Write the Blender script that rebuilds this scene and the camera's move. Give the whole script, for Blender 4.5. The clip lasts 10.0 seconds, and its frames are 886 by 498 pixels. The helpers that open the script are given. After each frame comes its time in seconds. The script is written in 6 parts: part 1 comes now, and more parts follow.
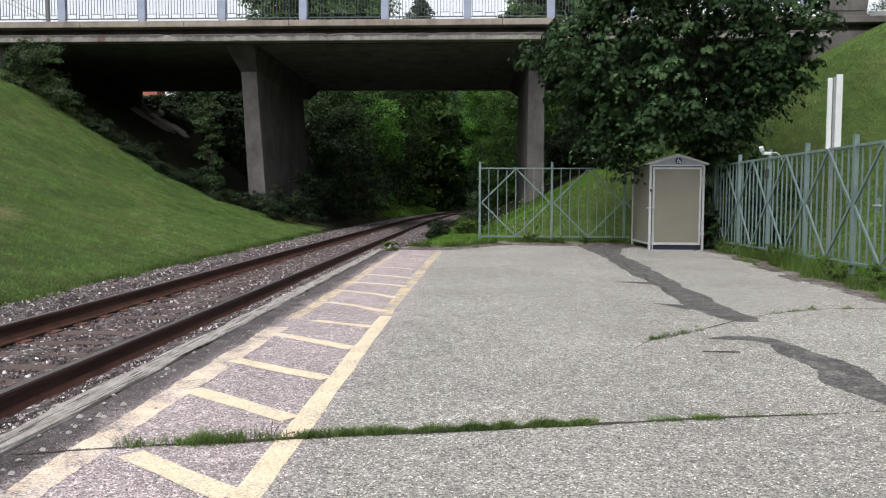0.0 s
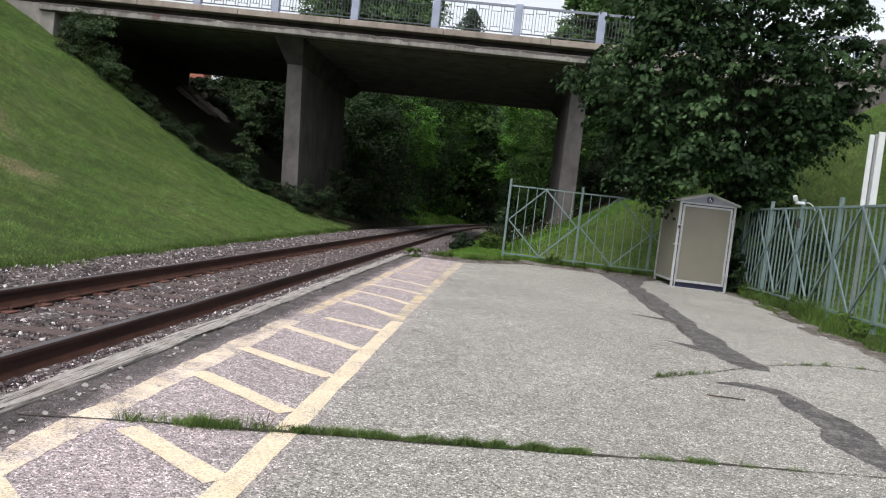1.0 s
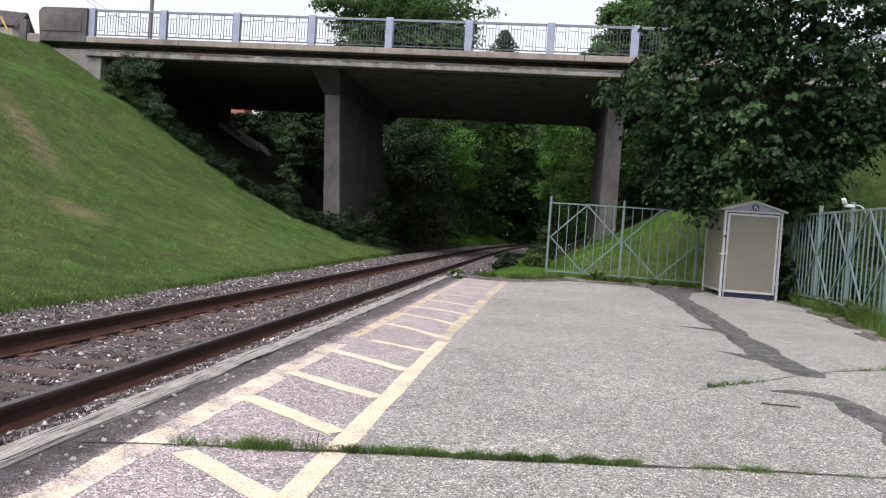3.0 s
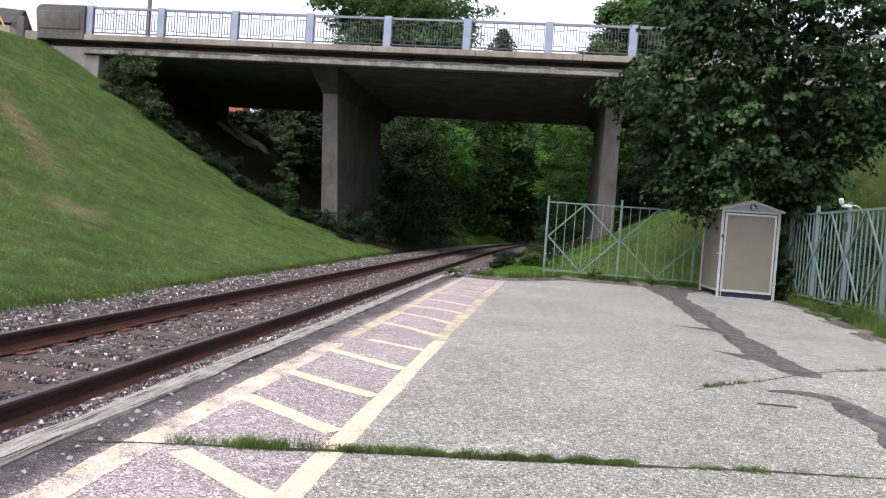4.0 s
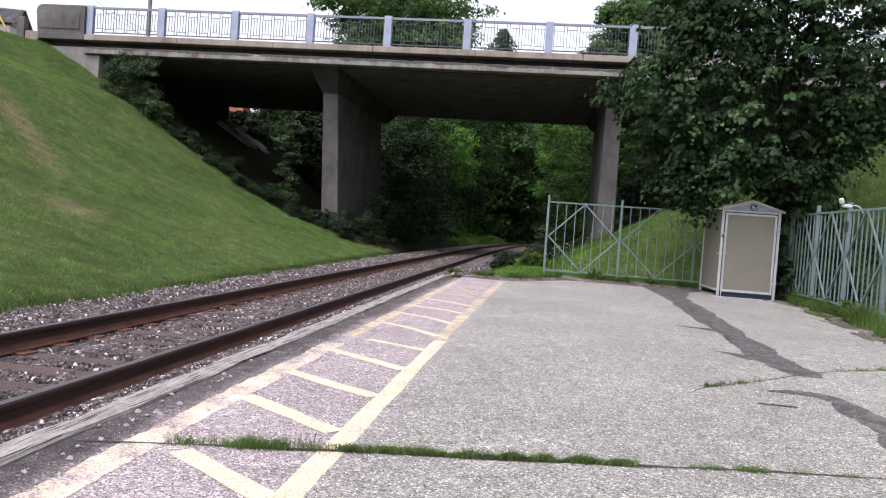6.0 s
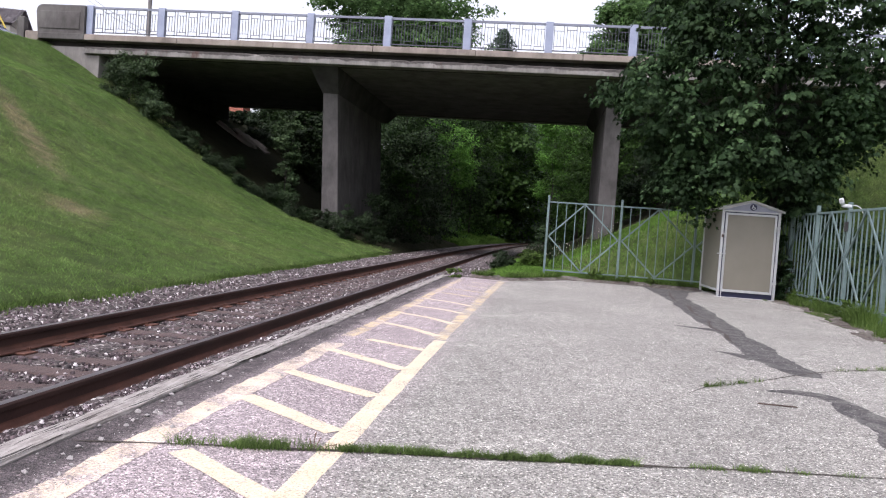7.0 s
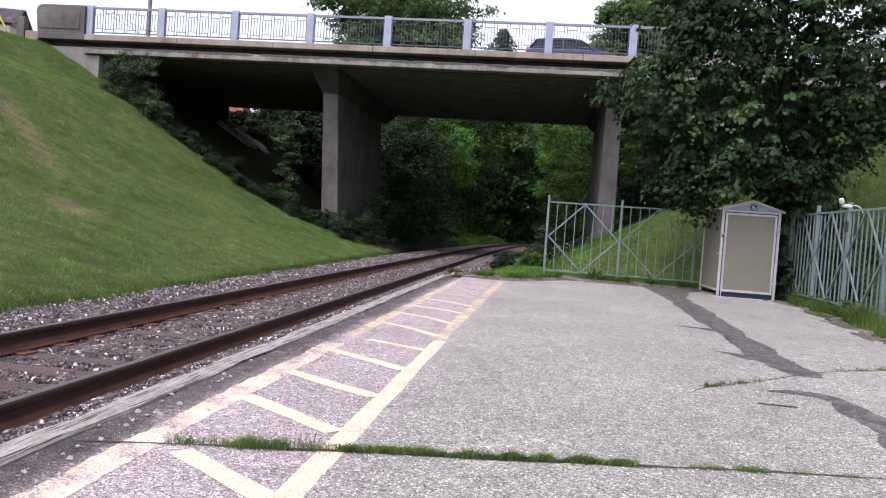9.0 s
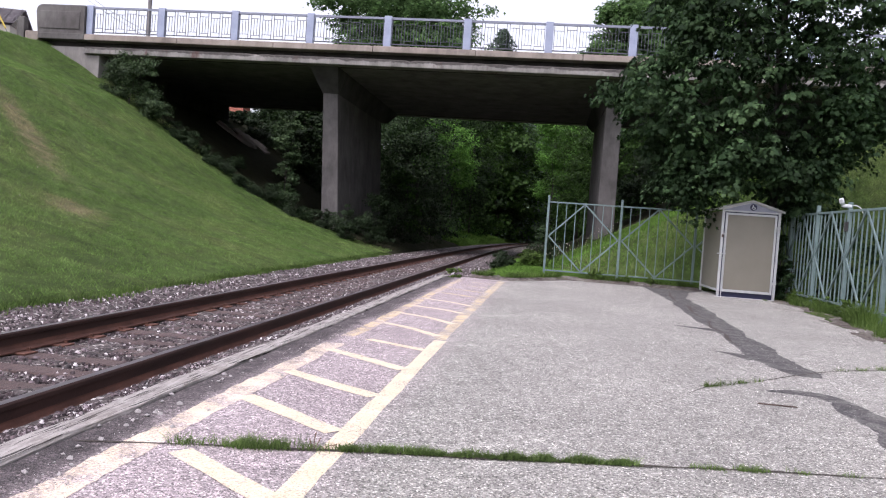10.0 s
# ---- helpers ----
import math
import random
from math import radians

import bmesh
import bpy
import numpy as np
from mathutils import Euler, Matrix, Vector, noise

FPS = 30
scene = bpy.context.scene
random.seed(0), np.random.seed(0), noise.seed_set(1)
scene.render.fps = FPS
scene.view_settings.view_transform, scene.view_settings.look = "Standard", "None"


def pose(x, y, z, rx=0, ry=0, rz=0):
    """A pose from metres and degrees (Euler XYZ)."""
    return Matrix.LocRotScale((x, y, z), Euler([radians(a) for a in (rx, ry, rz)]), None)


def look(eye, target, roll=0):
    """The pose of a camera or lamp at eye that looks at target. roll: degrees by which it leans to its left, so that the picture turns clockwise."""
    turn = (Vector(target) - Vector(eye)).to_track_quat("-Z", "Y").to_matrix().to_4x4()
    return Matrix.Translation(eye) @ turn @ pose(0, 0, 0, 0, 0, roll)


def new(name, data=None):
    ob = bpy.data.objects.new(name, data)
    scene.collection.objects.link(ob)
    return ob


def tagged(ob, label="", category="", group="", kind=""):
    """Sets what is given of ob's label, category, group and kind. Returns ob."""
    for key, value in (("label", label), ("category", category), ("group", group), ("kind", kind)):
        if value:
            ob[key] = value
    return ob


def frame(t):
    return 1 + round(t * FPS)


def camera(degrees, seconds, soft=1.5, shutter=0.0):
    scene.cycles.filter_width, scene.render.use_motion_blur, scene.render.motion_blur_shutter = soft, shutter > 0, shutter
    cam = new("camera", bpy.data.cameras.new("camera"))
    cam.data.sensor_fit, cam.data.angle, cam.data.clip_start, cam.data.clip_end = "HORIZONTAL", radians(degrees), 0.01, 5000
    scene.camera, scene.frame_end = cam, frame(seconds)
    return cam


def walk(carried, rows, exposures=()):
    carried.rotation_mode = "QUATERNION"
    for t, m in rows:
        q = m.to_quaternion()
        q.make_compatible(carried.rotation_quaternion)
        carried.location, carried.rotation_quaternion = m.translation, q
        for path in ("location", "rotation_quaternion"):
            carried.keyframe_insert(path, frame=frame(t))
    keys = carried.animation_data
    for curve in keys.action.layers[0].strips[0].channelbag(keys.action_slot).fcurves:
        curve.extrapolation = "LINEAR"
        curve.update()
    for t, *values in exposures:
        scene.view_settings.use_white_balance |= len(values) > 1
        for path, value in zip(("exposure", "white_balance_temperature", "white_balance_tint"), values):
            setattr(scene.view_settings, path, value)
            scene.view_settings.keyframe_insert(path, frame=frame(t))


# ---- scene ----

# ================= camera =================
cam = camera(60.3, 10.0, soft=1.15)
EYE = [
    (0.0, -0.080, 0.076, 1.150, 2.45, -3.62, -0.16),
    (0.1, -0.076, 0.073, 1.152, 6.34, -3.85, -1.44),
    (0.2, -0.071, 0.071, 1.153, 6.90, -4.09, -2.14),
    (0.3, -0.066, 0.068, 1.154, 6.63, -4.26, -3.05),
    (0.4, -0.062, 0.066, 1.155, 6.48, -4.12, -3.31),
    (0.5, -0.057, 0.062, 1.156, 6.51, -4.11, -3.52),
    (0.6, -0.051, 0.057, 1.160, 6.55, -3.89, -3.88),
    (0.7, -0.044, 0.052, 1.163, 6.84, -3.26, -3.78),
    (0.8, -0.038, 0.046, 1.166, 7.86, -2.64, -5.88),
    (0.9, -0.032, 0.041, 1.170, 7.56, -2.84, -6.58),
    (1.0, -0.025, 0.036, 1.173, 4.67, -2.98, -6.63),
    (1.1, -0.022, 0.039, 1.174, 2.85, -3.07, -6.25),
    (1.2, -0.019, 0.042, 1.174, 2.82, -3.38, -5.93),
    (1.3, -0.016, 0.046, 1.175, 2.85, -4.37, -5.80),
    (1.4, -0.013, 0.049, 1.175, 3.57, -4.03, -5.97),
    (1.5, -0.010, 0.052, 1.176, 3.87, -3.77, -6.53),
    (1.6, -0.019, 0.054, 1.169, 4.06, -3.89, -6.17),
    (1.8, -0.039, 0.059, 1.155, 3.50, -4.17, -6.43),
    (2.0, -0.058, 0.064, 1.141, 3.38, -3.82, -6.19),
    (2.2, -0.044, 0.051, 1.147, 3.28, -3.83, -5.68),
    (2.5, -0.024, 0.031, 1.154, 4.76, -3.16, -4.69),
    (2.8, -0.011, 0.013, 1.148, 7.01, -1.68, -3.90),
    (3.0, -0.003, 0.002, 1.144, 7.81, -1.58, -3.96),
    (3.2, 0.000, 0.002, 1.149, 7.57, -1.60, -4.12),
    (4.3, 0.000, 0.000, 1.150, 7.67, -1.67, -4.11),
    (10.0, 0.000, 0.000, 1.150, 7.67, -1.67, -4.11),
]
walk(cam, [(t, pose(x, y, z, 90 + pitch, roll, yaw)) for t, x, y, z, yaw, pitch, roll in EYE],
     [(0.0, 0.08, 6500, 10), (2.5, 0.10, 6450, 12), (3.0, 0.20, 6400, 14), (4.5, 0.32, 6350, 15), (5.5, 0.32, 6300, 17), (7.5, 0.32, 6250, 20), (10.0, 0.32, 6200, 22)])

# ================= light =================
SUN_EL, SUN_AZ = radians(58), radians(215)
world = bpy.data.worlds.new("overcast_sky")
scene.world = world
world.use_nodes = True
wn, wl = world.node_tree.nodes, world.node_tree.links
sky = wn.new("ShaderNodeTexSky")
sky.sky_type, sky.sun_disc = "NISHITA", False
sky.sun_elevation, sky.sun_rotation = SUN_EL, SUN_AZ
sky.dust_density = 4.0
grey = wn.new("ShaderNodeHueSaturation")
grey.inputs["Saturation"].default_value = 0.25
wl.new(sky.outputs[0], grey.inputs["Color"])
wl.new(grey.outputs[0], wn["Background"].inputs["Color"])
wn["Background"].inputs["Strength"].default_value = 0.265
sun = new("sun", bpy.data.lights.new("sun", "SUN"))
sun.data.energy, sun.data.angle, sun.data.color = 0.85, radians(25), (1.0, 0.97, 0.92)
sun.matrix_world = look((math.sin(SUN_AZ) * math.cos(SUN_EL) * 50, math.cos(SUN_AZ) * math.cos(SUN_EL) * 50, math.sin(SUN_EL) * 50), (0, 0, 0))


# ================= materials =================
class Mat:
    """A node material with small helpers."""

    def __init__(self, name, rough=0.8, metal=0.0):
        self.m = bpy.data.materials.new(name)
        self.m.use_nodes = True
        self.n, self.l = self.m.node_tree.nodes, self.m.node_tree.links
        self.b = self.n["Principled BSDF"]
        self.b.inputs["Roughness"].default_value, self.b.inputs["Metallic"].default_value = rough, metal
        self.co = self.n.new("ShaderNodeTexCoord").outputs["Object"]

    def noise(self, scale, detail=4, rough=0.6, stretch=(1, 1, 1)):
        mp = self.n.new("ShaderNodeMapping")
        mp.inputs["Scale"].default_value = stretch
        self.l.new(self.co, mp.inputs["Vector"])
        t = self.n.new("ShaderNodeTexNoise")
        t.inputs["Scale"].default_value, t.inputs["Detail"].default_value, t.inputs["Roughness"].default_value = scale, detail, rough
        self.l.new(mp.outputs[0], t.inputs["Vector"])
        return t.outputs["Fac"]

    def cells(self, scale, out="Color"):
        t = self.n.new("ShaderNodeTexVoronoi")
        t.inputs["Scale"].default_value = scale
        self.l.new(self.co, t.inputs["Vector"])
        if out == "Color":
            sp = self.n.new("ShaderNodeSeparateColor")
            self.l.new(t.outputs["Color"], sp.inputs[0])
            return sp.outputs[0]
        return t.outputs[out]

    def ramp(self, fac, *stops):
        r = self.n.new("ShaderNodeValToRGB")
        els = r.color_ramp.elements
        while len(els) < len(stops):
            els.new(0.5)
        for e, (p, c) in zip(els, stops):
            e.position = p
            e.color = (*c, 1) if isinstance(c, tuple) else (c, c, c, 1)
        self.l.new(fac, r.inputs[0])
        return r.outputs[0]

    def mix(self, fac, a, b, mode="MIX"):
        x = self.n.new("ShaderNodeMix")
        x.data_type, x.blend_type = "RGBA", mode
        for sock, v in ((x.inputs[0], fac), (x.inputs[6], a), (x.inputs[7], b)):
            if isinstance(v, (int, float)):
                sock.default_value = v
            elif isinstance(v, tuple):
                sock.default_value = (*v, 1)
            else:
                self.l.new(v, sock)
        return x.outputs[2]

    def random(self):
        return self.n.new("ShaderNodeObjectInfo").outputs["Random"]

    def island(self):
        return self.n.new("ShaderNodeNewGeometry").outputs["Random Per Island"]

    def color(self, c):
        self.l.new(c, self.b.inputs["Base Color"])
        return self

    def rough(self, c):
        self.l.new(c, self.b.inputs["Roughness"])
        return self

    def bump(self, h, strength=0.4, dist=0.01):
        k = self.n.new("ShaderNodeBump")
        k.inputs["Strength"].default_value, k.inputs["Distance"].default_value = strength, dist
        self.l.new(h, k.inputs["Height"])
        self.l.new(k.outputs[0], self.b.inputs["Normal"])
        return self


def plain(name, c1, c2, scale=3.0, rough=0.6, metal=0.0, fine=60.0, bump=0.15):
    m = Mat(name, rough, metal)
    base = m.ramp(m.noise(scale), (0.3, c1), (0.7, c2))
    m.color(m.mix(0.35, base, m.ramp(m.noise(fine, 2), (0.3, 0.6), (0.7, 1.0)), "MULTIPLY"))
    return m.bump(m.noise(fine, 3), bump, 0.004).m


def asphalt_color(m):
    big = m.ramp(m.noise(0.45, 5), (0.3, (0.272, 0.262, 0.239)), (0.7, (0.384, 0.370, 0.338)))
    # older, greyer strip by the track; dirt against the edge timber
    sep = m.n.new("ShaderNodeSeparateXYZ")
    m.l.new(m.co, sep.inputs[0])
    add = m.n.new("ShaderNodeMath")
    add.operation = "MULTIPLY_ADD"
    add.inputs[1].default_value = 0.5
    m.l.new(m.noise(1.3, 6, 0.65), add.inputs[0])
    m.l.new(sep.outputs[0], add.inputs[2])
    old = m.n.new("ShaderNodeMapRange")
    for i, v in enumerate((-0.95, -0.45, 1.0, 0.0)):
        old.inputs[i + 1].default_value = v
    m.l.new(add.outputs[0], old.inputs[0])
    big = m.mix(old.outputs[0], big, m.ramp(m.noise(0.9, 5), (0.3, (0.346, 0.292, 0.297)), (0.7, (0.472, 0.402, 0.411))))
    dirt = m.n.new("ShaderNodeMapRange")
    for i, v in enumerate((-1.80, -1.56, 1.0, 0.0)):
        dirt.inputs[i + 1].default_value = v
    m.l.new(add.outputs[0], dirt.inputs[0])
    big = m.mix(dirt.outputs[0], big, m.ramp(m.noise(2.5, 6), (0.3, (0.052, 0.042, 0.043)), (0.7, (0.125, 0.105, 0.107))))
    spots = m.ramp(m.cells(125.0), (0.0, 0.15), (0.45, 0.84), (0.85, 1.12), (0.93, 1.6), (1.0, 2.5))
    c = m.mix(0.9, big, spots, "MULTIPLY")
    c = m.mix(0.5, c, m.ramp(m.cells(52.0), (0.0, 0.42), (0.25, 0.88), (0.85, 1.08), (1.0, 1.8)), "MULTIPLY")
    c = m.mix(0.3, c, m.ramp(m.cells(27.0), (0.0, 0.5), (0.2, 0.95), (0.9, 1.05), (1.0, 1.7)), "MULTIPLY")
    return m.mix(0.6, c, m.ramp(m.noise(5, 7), (0.3, 0.7), (0.7, 1.12)), "MULTIPLY")


def make_asphalt():
    m = Mat("worn_asphalt", 0.9)
    m.color(asphalt_color(m))
    return m.bump(m.cells(110.0, "Distance"), 0.9, 0.008).m


def make_paint():
    m = Mat("worn_yellow_paint", 0.75)
    yel = m.ramp(m.noise(5, 5), (0.3, (0.60, 0.495, 0.345)), (0.7, (0.69, 0.59, 0.44)))
    holes = m.ramp(m.mix(0.3, m.noise(60, 8, 0.85), m.noise(4, 5, 0.7)), (0.415, 0.0), (0.475, 1.0))
    yel = m.mix(0.5, yel, m.ramp(m.cells(115.0), (0.0, 0.35), (0.35, 0.9), (1.0, 1.18)), "MULTIPLY")
    m.color(m.mix(holes, asphalt_color(m), yel))
    return m.bump(m.cells(95.0, "Distance"), 0.4, 0.005).m


def make_faded_paint(name, lo, hi, keep):
    m = Mat(name, 0.8)
    yel = m.ramp(m.noise(5, 5), (0.3, lo), (0.7, hi))
    holes = m.ramp(m.mix(0.35, m.noise(70, 8, 0.85), m.noise(3.5, 5, 0.7)), (0.43 + keep, 0.0), (0.53 + keep, 1.0))
    m.color(m.mix(holes, asphalt_color(m), yel))
    return m.bump(m.cells(95.0, "Distance"), 0.4, 0.005).m


def make_tar():
    m = Mat("dark_tar_patch", 0.9)
    c = m.ramp(m.noise(4, 6), (0.3, (0.026, 0.024, 0.025)), (0.7, (0.064, 0.060, 0.060)))
    c = m.mix(0.9, c, m.ramp(m.cells(85), (0.0, 0.55), (0.72, 1.05), (1.0, 2.9)), "MULTIPLY")
    m.color(m.mix(m.ramp(m.mix(0.5, m.noise(16, 8, 0.8), m.noise(5, 6, 0.7)), (0.46, 0.0), (0.64, 0.5)), c, asphalt_color(m)))
    return m.bump(m.cells(110.0, "Distance"), 0.3, 0.005).m


def make_concrete(name, lo, hi, streak=True):
    m = Mat(name, 0.9)
    m.b.inputs["Specular IOR Level"].default_value = 0.15
    c = m.ramp(m.noise(0.9, 6), (0.3, lo), (0.7, hi))
    if streak:
        c = m.mix(0.55, c, m.ramp(m.noise(1.7, 7, 0.72, (1.0, 1.0, 0.4)), (0.36, 0.45), (0.58, 1.05)), "MULTIPLY")
    c = m.mix(0.35, c, m.ramp(m.noise(45, 3), (0.3, 0.7), (0.7, 1.05)), "MULTIPLY")
    m.color(c)
    return m.bump(m.noise(30, 5), 0.25, 0.01).m


def make_fascia():
    """Concrete whose upper arris has spalled and blackened in patches, with old runs below."""
    m = Mat("spalled_fascia_concrete", 0.92)
    c = m.ramp(m.noise(0.8, 6), (0.3, (0.17, 0.160, 0.150)), (0.7, (0.32, 0.302, 0.284)))
    c = m.mix(0.6, c, m.ramp(m.noise(2.2, 7, 0.75, (1.0, 1.0, 0.25)), (0.38, 0.42), (0.56, 1.05)), "MULTIPLY")
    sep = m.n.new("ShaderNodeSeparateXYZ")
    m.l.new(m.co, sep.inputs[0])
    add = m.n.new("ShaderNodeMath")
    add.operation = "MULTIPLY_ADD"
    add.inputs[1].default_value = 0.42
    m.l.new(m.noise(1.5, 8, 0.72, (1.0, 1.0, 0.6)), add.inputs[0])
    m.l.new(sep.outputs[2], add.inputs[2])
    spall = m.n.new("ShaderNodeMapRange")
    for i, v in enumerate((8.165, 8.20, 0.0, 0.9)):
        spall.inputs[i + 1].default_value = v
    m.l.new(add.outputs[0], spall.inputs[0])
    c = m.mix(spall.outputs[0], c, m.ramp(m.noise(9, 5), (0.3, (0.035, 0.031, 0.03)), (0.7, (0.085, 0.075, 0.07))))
    c = m.mix(m.ramp(m.noise(0.9, 6, 0.7, (1.6, 1.0, 0.5)), (0.60, 0.0), (0.70, 0.8)), c, (0.085, 0.038, 0.032))
    c = m.mix(0.4, c, m.ramp(m.noise(45, 3), (0.3, 0.65), (0.7, 1.08)), "MULTIPLY")
    m.color(c)
    return m.bump(m.noise(14, 6), 0.5, 0.02).m


def grass_color(m):
    """Mottled green turf with a dry worn track and a bare patch on the bank."""
    c = m.ramp(m.noise(0.35, 6), (0.25, (0.052, 0.086, 0.024)), (0.5, (0.072, 0.108, 0.032)), (0.8, (0.112, 0.130, 0.048)))
    c = m.mix(0.5, c, m.ramp(m.noise(9, 8, 0.75), (0.3, 0.6), (0.7, 1.35)), "MULTIPLY")
    c = m.mix(0.5, c, m.ramp(m.noise(70, 3, 0.7), (0.3, 0.5), (0.7, 1.3)), "MULTIPLY")
    c = m.mix(0.55, c, m.ramp(m.noise(3.4, 6, 0.75), (0.36, 0.58), (0.64, 1.42)), "MULTIPLY")
    c = m.mix(0.45, c, m.ramp(m.noise(1.3, 5, 0.7), (0.34, 0.62), (0.66, 1.42)), "MULTIPLY")
    for (px, py), (qx, qy), w in (((-17.6, 21.6), (-10.6, 16.3), 0.85), ((-10.7, 14.6), (-9.1, 15.5), 1.4)):
        L = math.hypot(qx - px, qy - py)
        mp = m.n.new("ShaderNodeMapping")
        mp.vector_type = "TEXTURE"
        mp.inputs["Location"].default_value = ((px + qx) / 2, (py + qy) / 2, 0)
        mp.inputs["Rotation"].default_value = (0, 0, math.atan2(qy - py, qx - px))
        mp.inputs["Scale"].default_value = (L * 0.62, w, 1000)
        m.l.new(m.co, mp.inputs["Vector"])
        ln = m.n.new("ShaderNodeVectorMath")
        ln.operation = "LENGTH"
        m.l.new(mp.outputs[0], ln.inputs[0])
        ad = m.n.new("ShaderNodeMath")
        ad.operation = "MULTIPLY_ADD"
        ad.inputs[1].default_value = 1.6
        m.l.new(m.noise(2.4, 7, 0.75), ad.inputs[0])
        m.l.new(ln.outputs["Value"], ad.inputs[2])
        dry = m.n.new("ShaderNodeMapRange")
        for i, v in enumerate((0.95, 1.5, 0.9, 0.0)):
            dry.inputs[i + 1].default_value = v
        m.l.new(ad.outputs[0], dry.inputs[0])
        c = m.mix(dry.outputs[0], c, m.ramp(m.noise(3.0, 6, 0.75), (0.35, (0.105, 0.098, 0.05)), (0.65, (0.20, 0.165, 0.10))))
    return c


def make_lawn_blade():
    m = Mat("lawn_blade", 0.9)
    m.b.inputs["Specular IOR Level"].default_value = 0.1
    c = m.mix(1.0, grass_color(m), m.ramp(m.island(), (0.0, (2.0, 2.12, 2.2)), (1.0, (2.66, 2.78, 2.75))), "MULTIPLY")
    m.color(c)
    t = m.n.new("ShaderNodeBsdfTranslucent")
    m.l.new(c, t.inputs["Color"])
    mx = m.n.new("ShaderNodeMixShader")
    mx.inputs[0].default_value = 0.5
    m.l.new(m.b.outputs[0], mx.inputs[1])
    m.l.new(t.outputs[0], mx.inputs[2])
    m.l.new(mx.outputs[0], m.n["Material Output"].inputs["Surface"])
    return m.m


def make_grass_ground():
    m = Mat("mown_grass", 0.95)
    m.b.inputs["Specular IOR Level"].default_value = 0.1
    c = grass_color(m)
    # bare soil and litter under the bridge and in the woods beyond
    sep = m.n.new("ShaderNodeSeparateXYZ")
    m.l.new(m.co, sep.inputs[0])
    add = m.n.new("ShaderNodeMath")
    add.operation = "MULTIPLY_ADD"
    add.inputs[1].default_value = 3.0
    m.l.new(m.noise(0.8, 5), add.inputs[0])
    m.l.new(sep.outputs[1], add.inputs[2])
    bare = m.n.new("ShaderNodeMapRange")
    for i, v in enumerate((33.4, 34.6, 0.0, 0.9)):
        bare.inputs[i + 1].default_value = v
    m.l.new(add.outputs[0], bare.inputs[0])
    # soil colour taken near black, painting in the shade under the bridge
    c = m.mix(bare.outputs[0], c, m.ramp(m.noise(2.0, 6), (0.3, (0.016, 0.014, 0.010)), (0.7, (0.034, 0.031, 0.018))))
    m.color(c)
    return m.bump(m.noise(45, 6, 0.8), 0.9, 0.05).m


def make_leaf(name, dark, light, trans=0.3, rough=0.65, clump=(0.42, 1.5), gloss=0.22, sprays=False):
    m = Mat(name, rough)
    m.b.inputs["Specular IOR Level"].default_value = gloss
    c = m.ramp(m.island(), (0.0, dark), (0.75, light), (1.0, tuple(min(1, v * 1.35) for v in light)))
    c = m.mix(0.8, c, m.ramp(m.noise(1.1, 4), (0.3, clump[0]), (0.7, clump[1])), "MULTIPLY")
    if sprays:
        # highlights on scattered clumps, painted into the leaf colour by noise
        c = m.mix(1.0, c, m.ramp(m.noise(1.6, 2), (0.40, (0.75, 0.75, 0.75)), (0.54, (1.05, 1.05, 1.05)), (0.62, (2.7, 2.3, 2.6))), "MULTIPLY")
    c = m.mix(0.6, c, m.ramp(m.noise(0.33, 3), (0.35, 0.6), (0.65, 1.4)), "MULTIPLY")
    m.color(c)
    t = m.n.new("ShaderNodeBsdfTranslucent")
    m.l.new(c, t.inputs["Color"])
    mx = m.n.new("ShaderNodeMixShader")
    mx.inputs[0].default_value = trans
    m.l.new(m.b.outputs[0], mx.inputs[1])
    m.l.new(t.outputs[0], mx.inputs[2])
    m.l.new(mx.outputs[0], m.n["Material Output"].inputs["Surface"])
    return m.m


def make_stones():
    m = Mat("ballast_stone", 0.9)
    c = m.ramp(m.island(), (0.0, (0.026, 0.021, 0.022)), (0.45, (0.062, 0.044, 0.047)), (0.74, (0.138, 0.102, 0.110)), (0.90, (0.34, 0.290, 0.30)), (1.0, (0.78, 0.74, 0.74)))
    m.color(m.mix(0.5, c, m.ramp(m.noise(60, 3), (0.3, 0.6), (0.7, 1.1)), "MULTIPLY"))
    return m.bump(m.noise(90, 3), 0.3, 0.004).m


def make_ballast_bed():
    m = Mat("ballast_bed", 0.95)
    c = m.ramp(m.cells(30.0), (0.0, (0.03, 0.025, 0.024)), (0.6, (0.09, 0.072, 0.07)), (0.9, (0.20, 0.175, 0.165)), (1.0, (0.5, 0.47, 0.45)))
    m.color(m.mix(0.6, c, m.ramp(m.noise(1.2, 4), (0.3, 0.55), (0.7, 1.1)), "MULTIPLY"))
    return m.bump(m.cells(30.0, "Distance"), 1.0, 0.03).m


def make_rust():
    m = Mat("rusty_rail_steel", 0.7, 0.35)
    c = m.ramp(m.noise(3.5, 6, 0.6, (2, 0.3, 2)), (0.3, (0.028, 0.014, 0.012)), (0.7, (0.080, 0.038, 0.031)))
    m.color(m.mix(0.5, c, m.ramp(m.noise(80, 3), (0.3, 0.6), (0.7, 1.1)), "MULTIPLY"))
    return m.bump(m.noise(70, 4), 0.3, 0.004).m


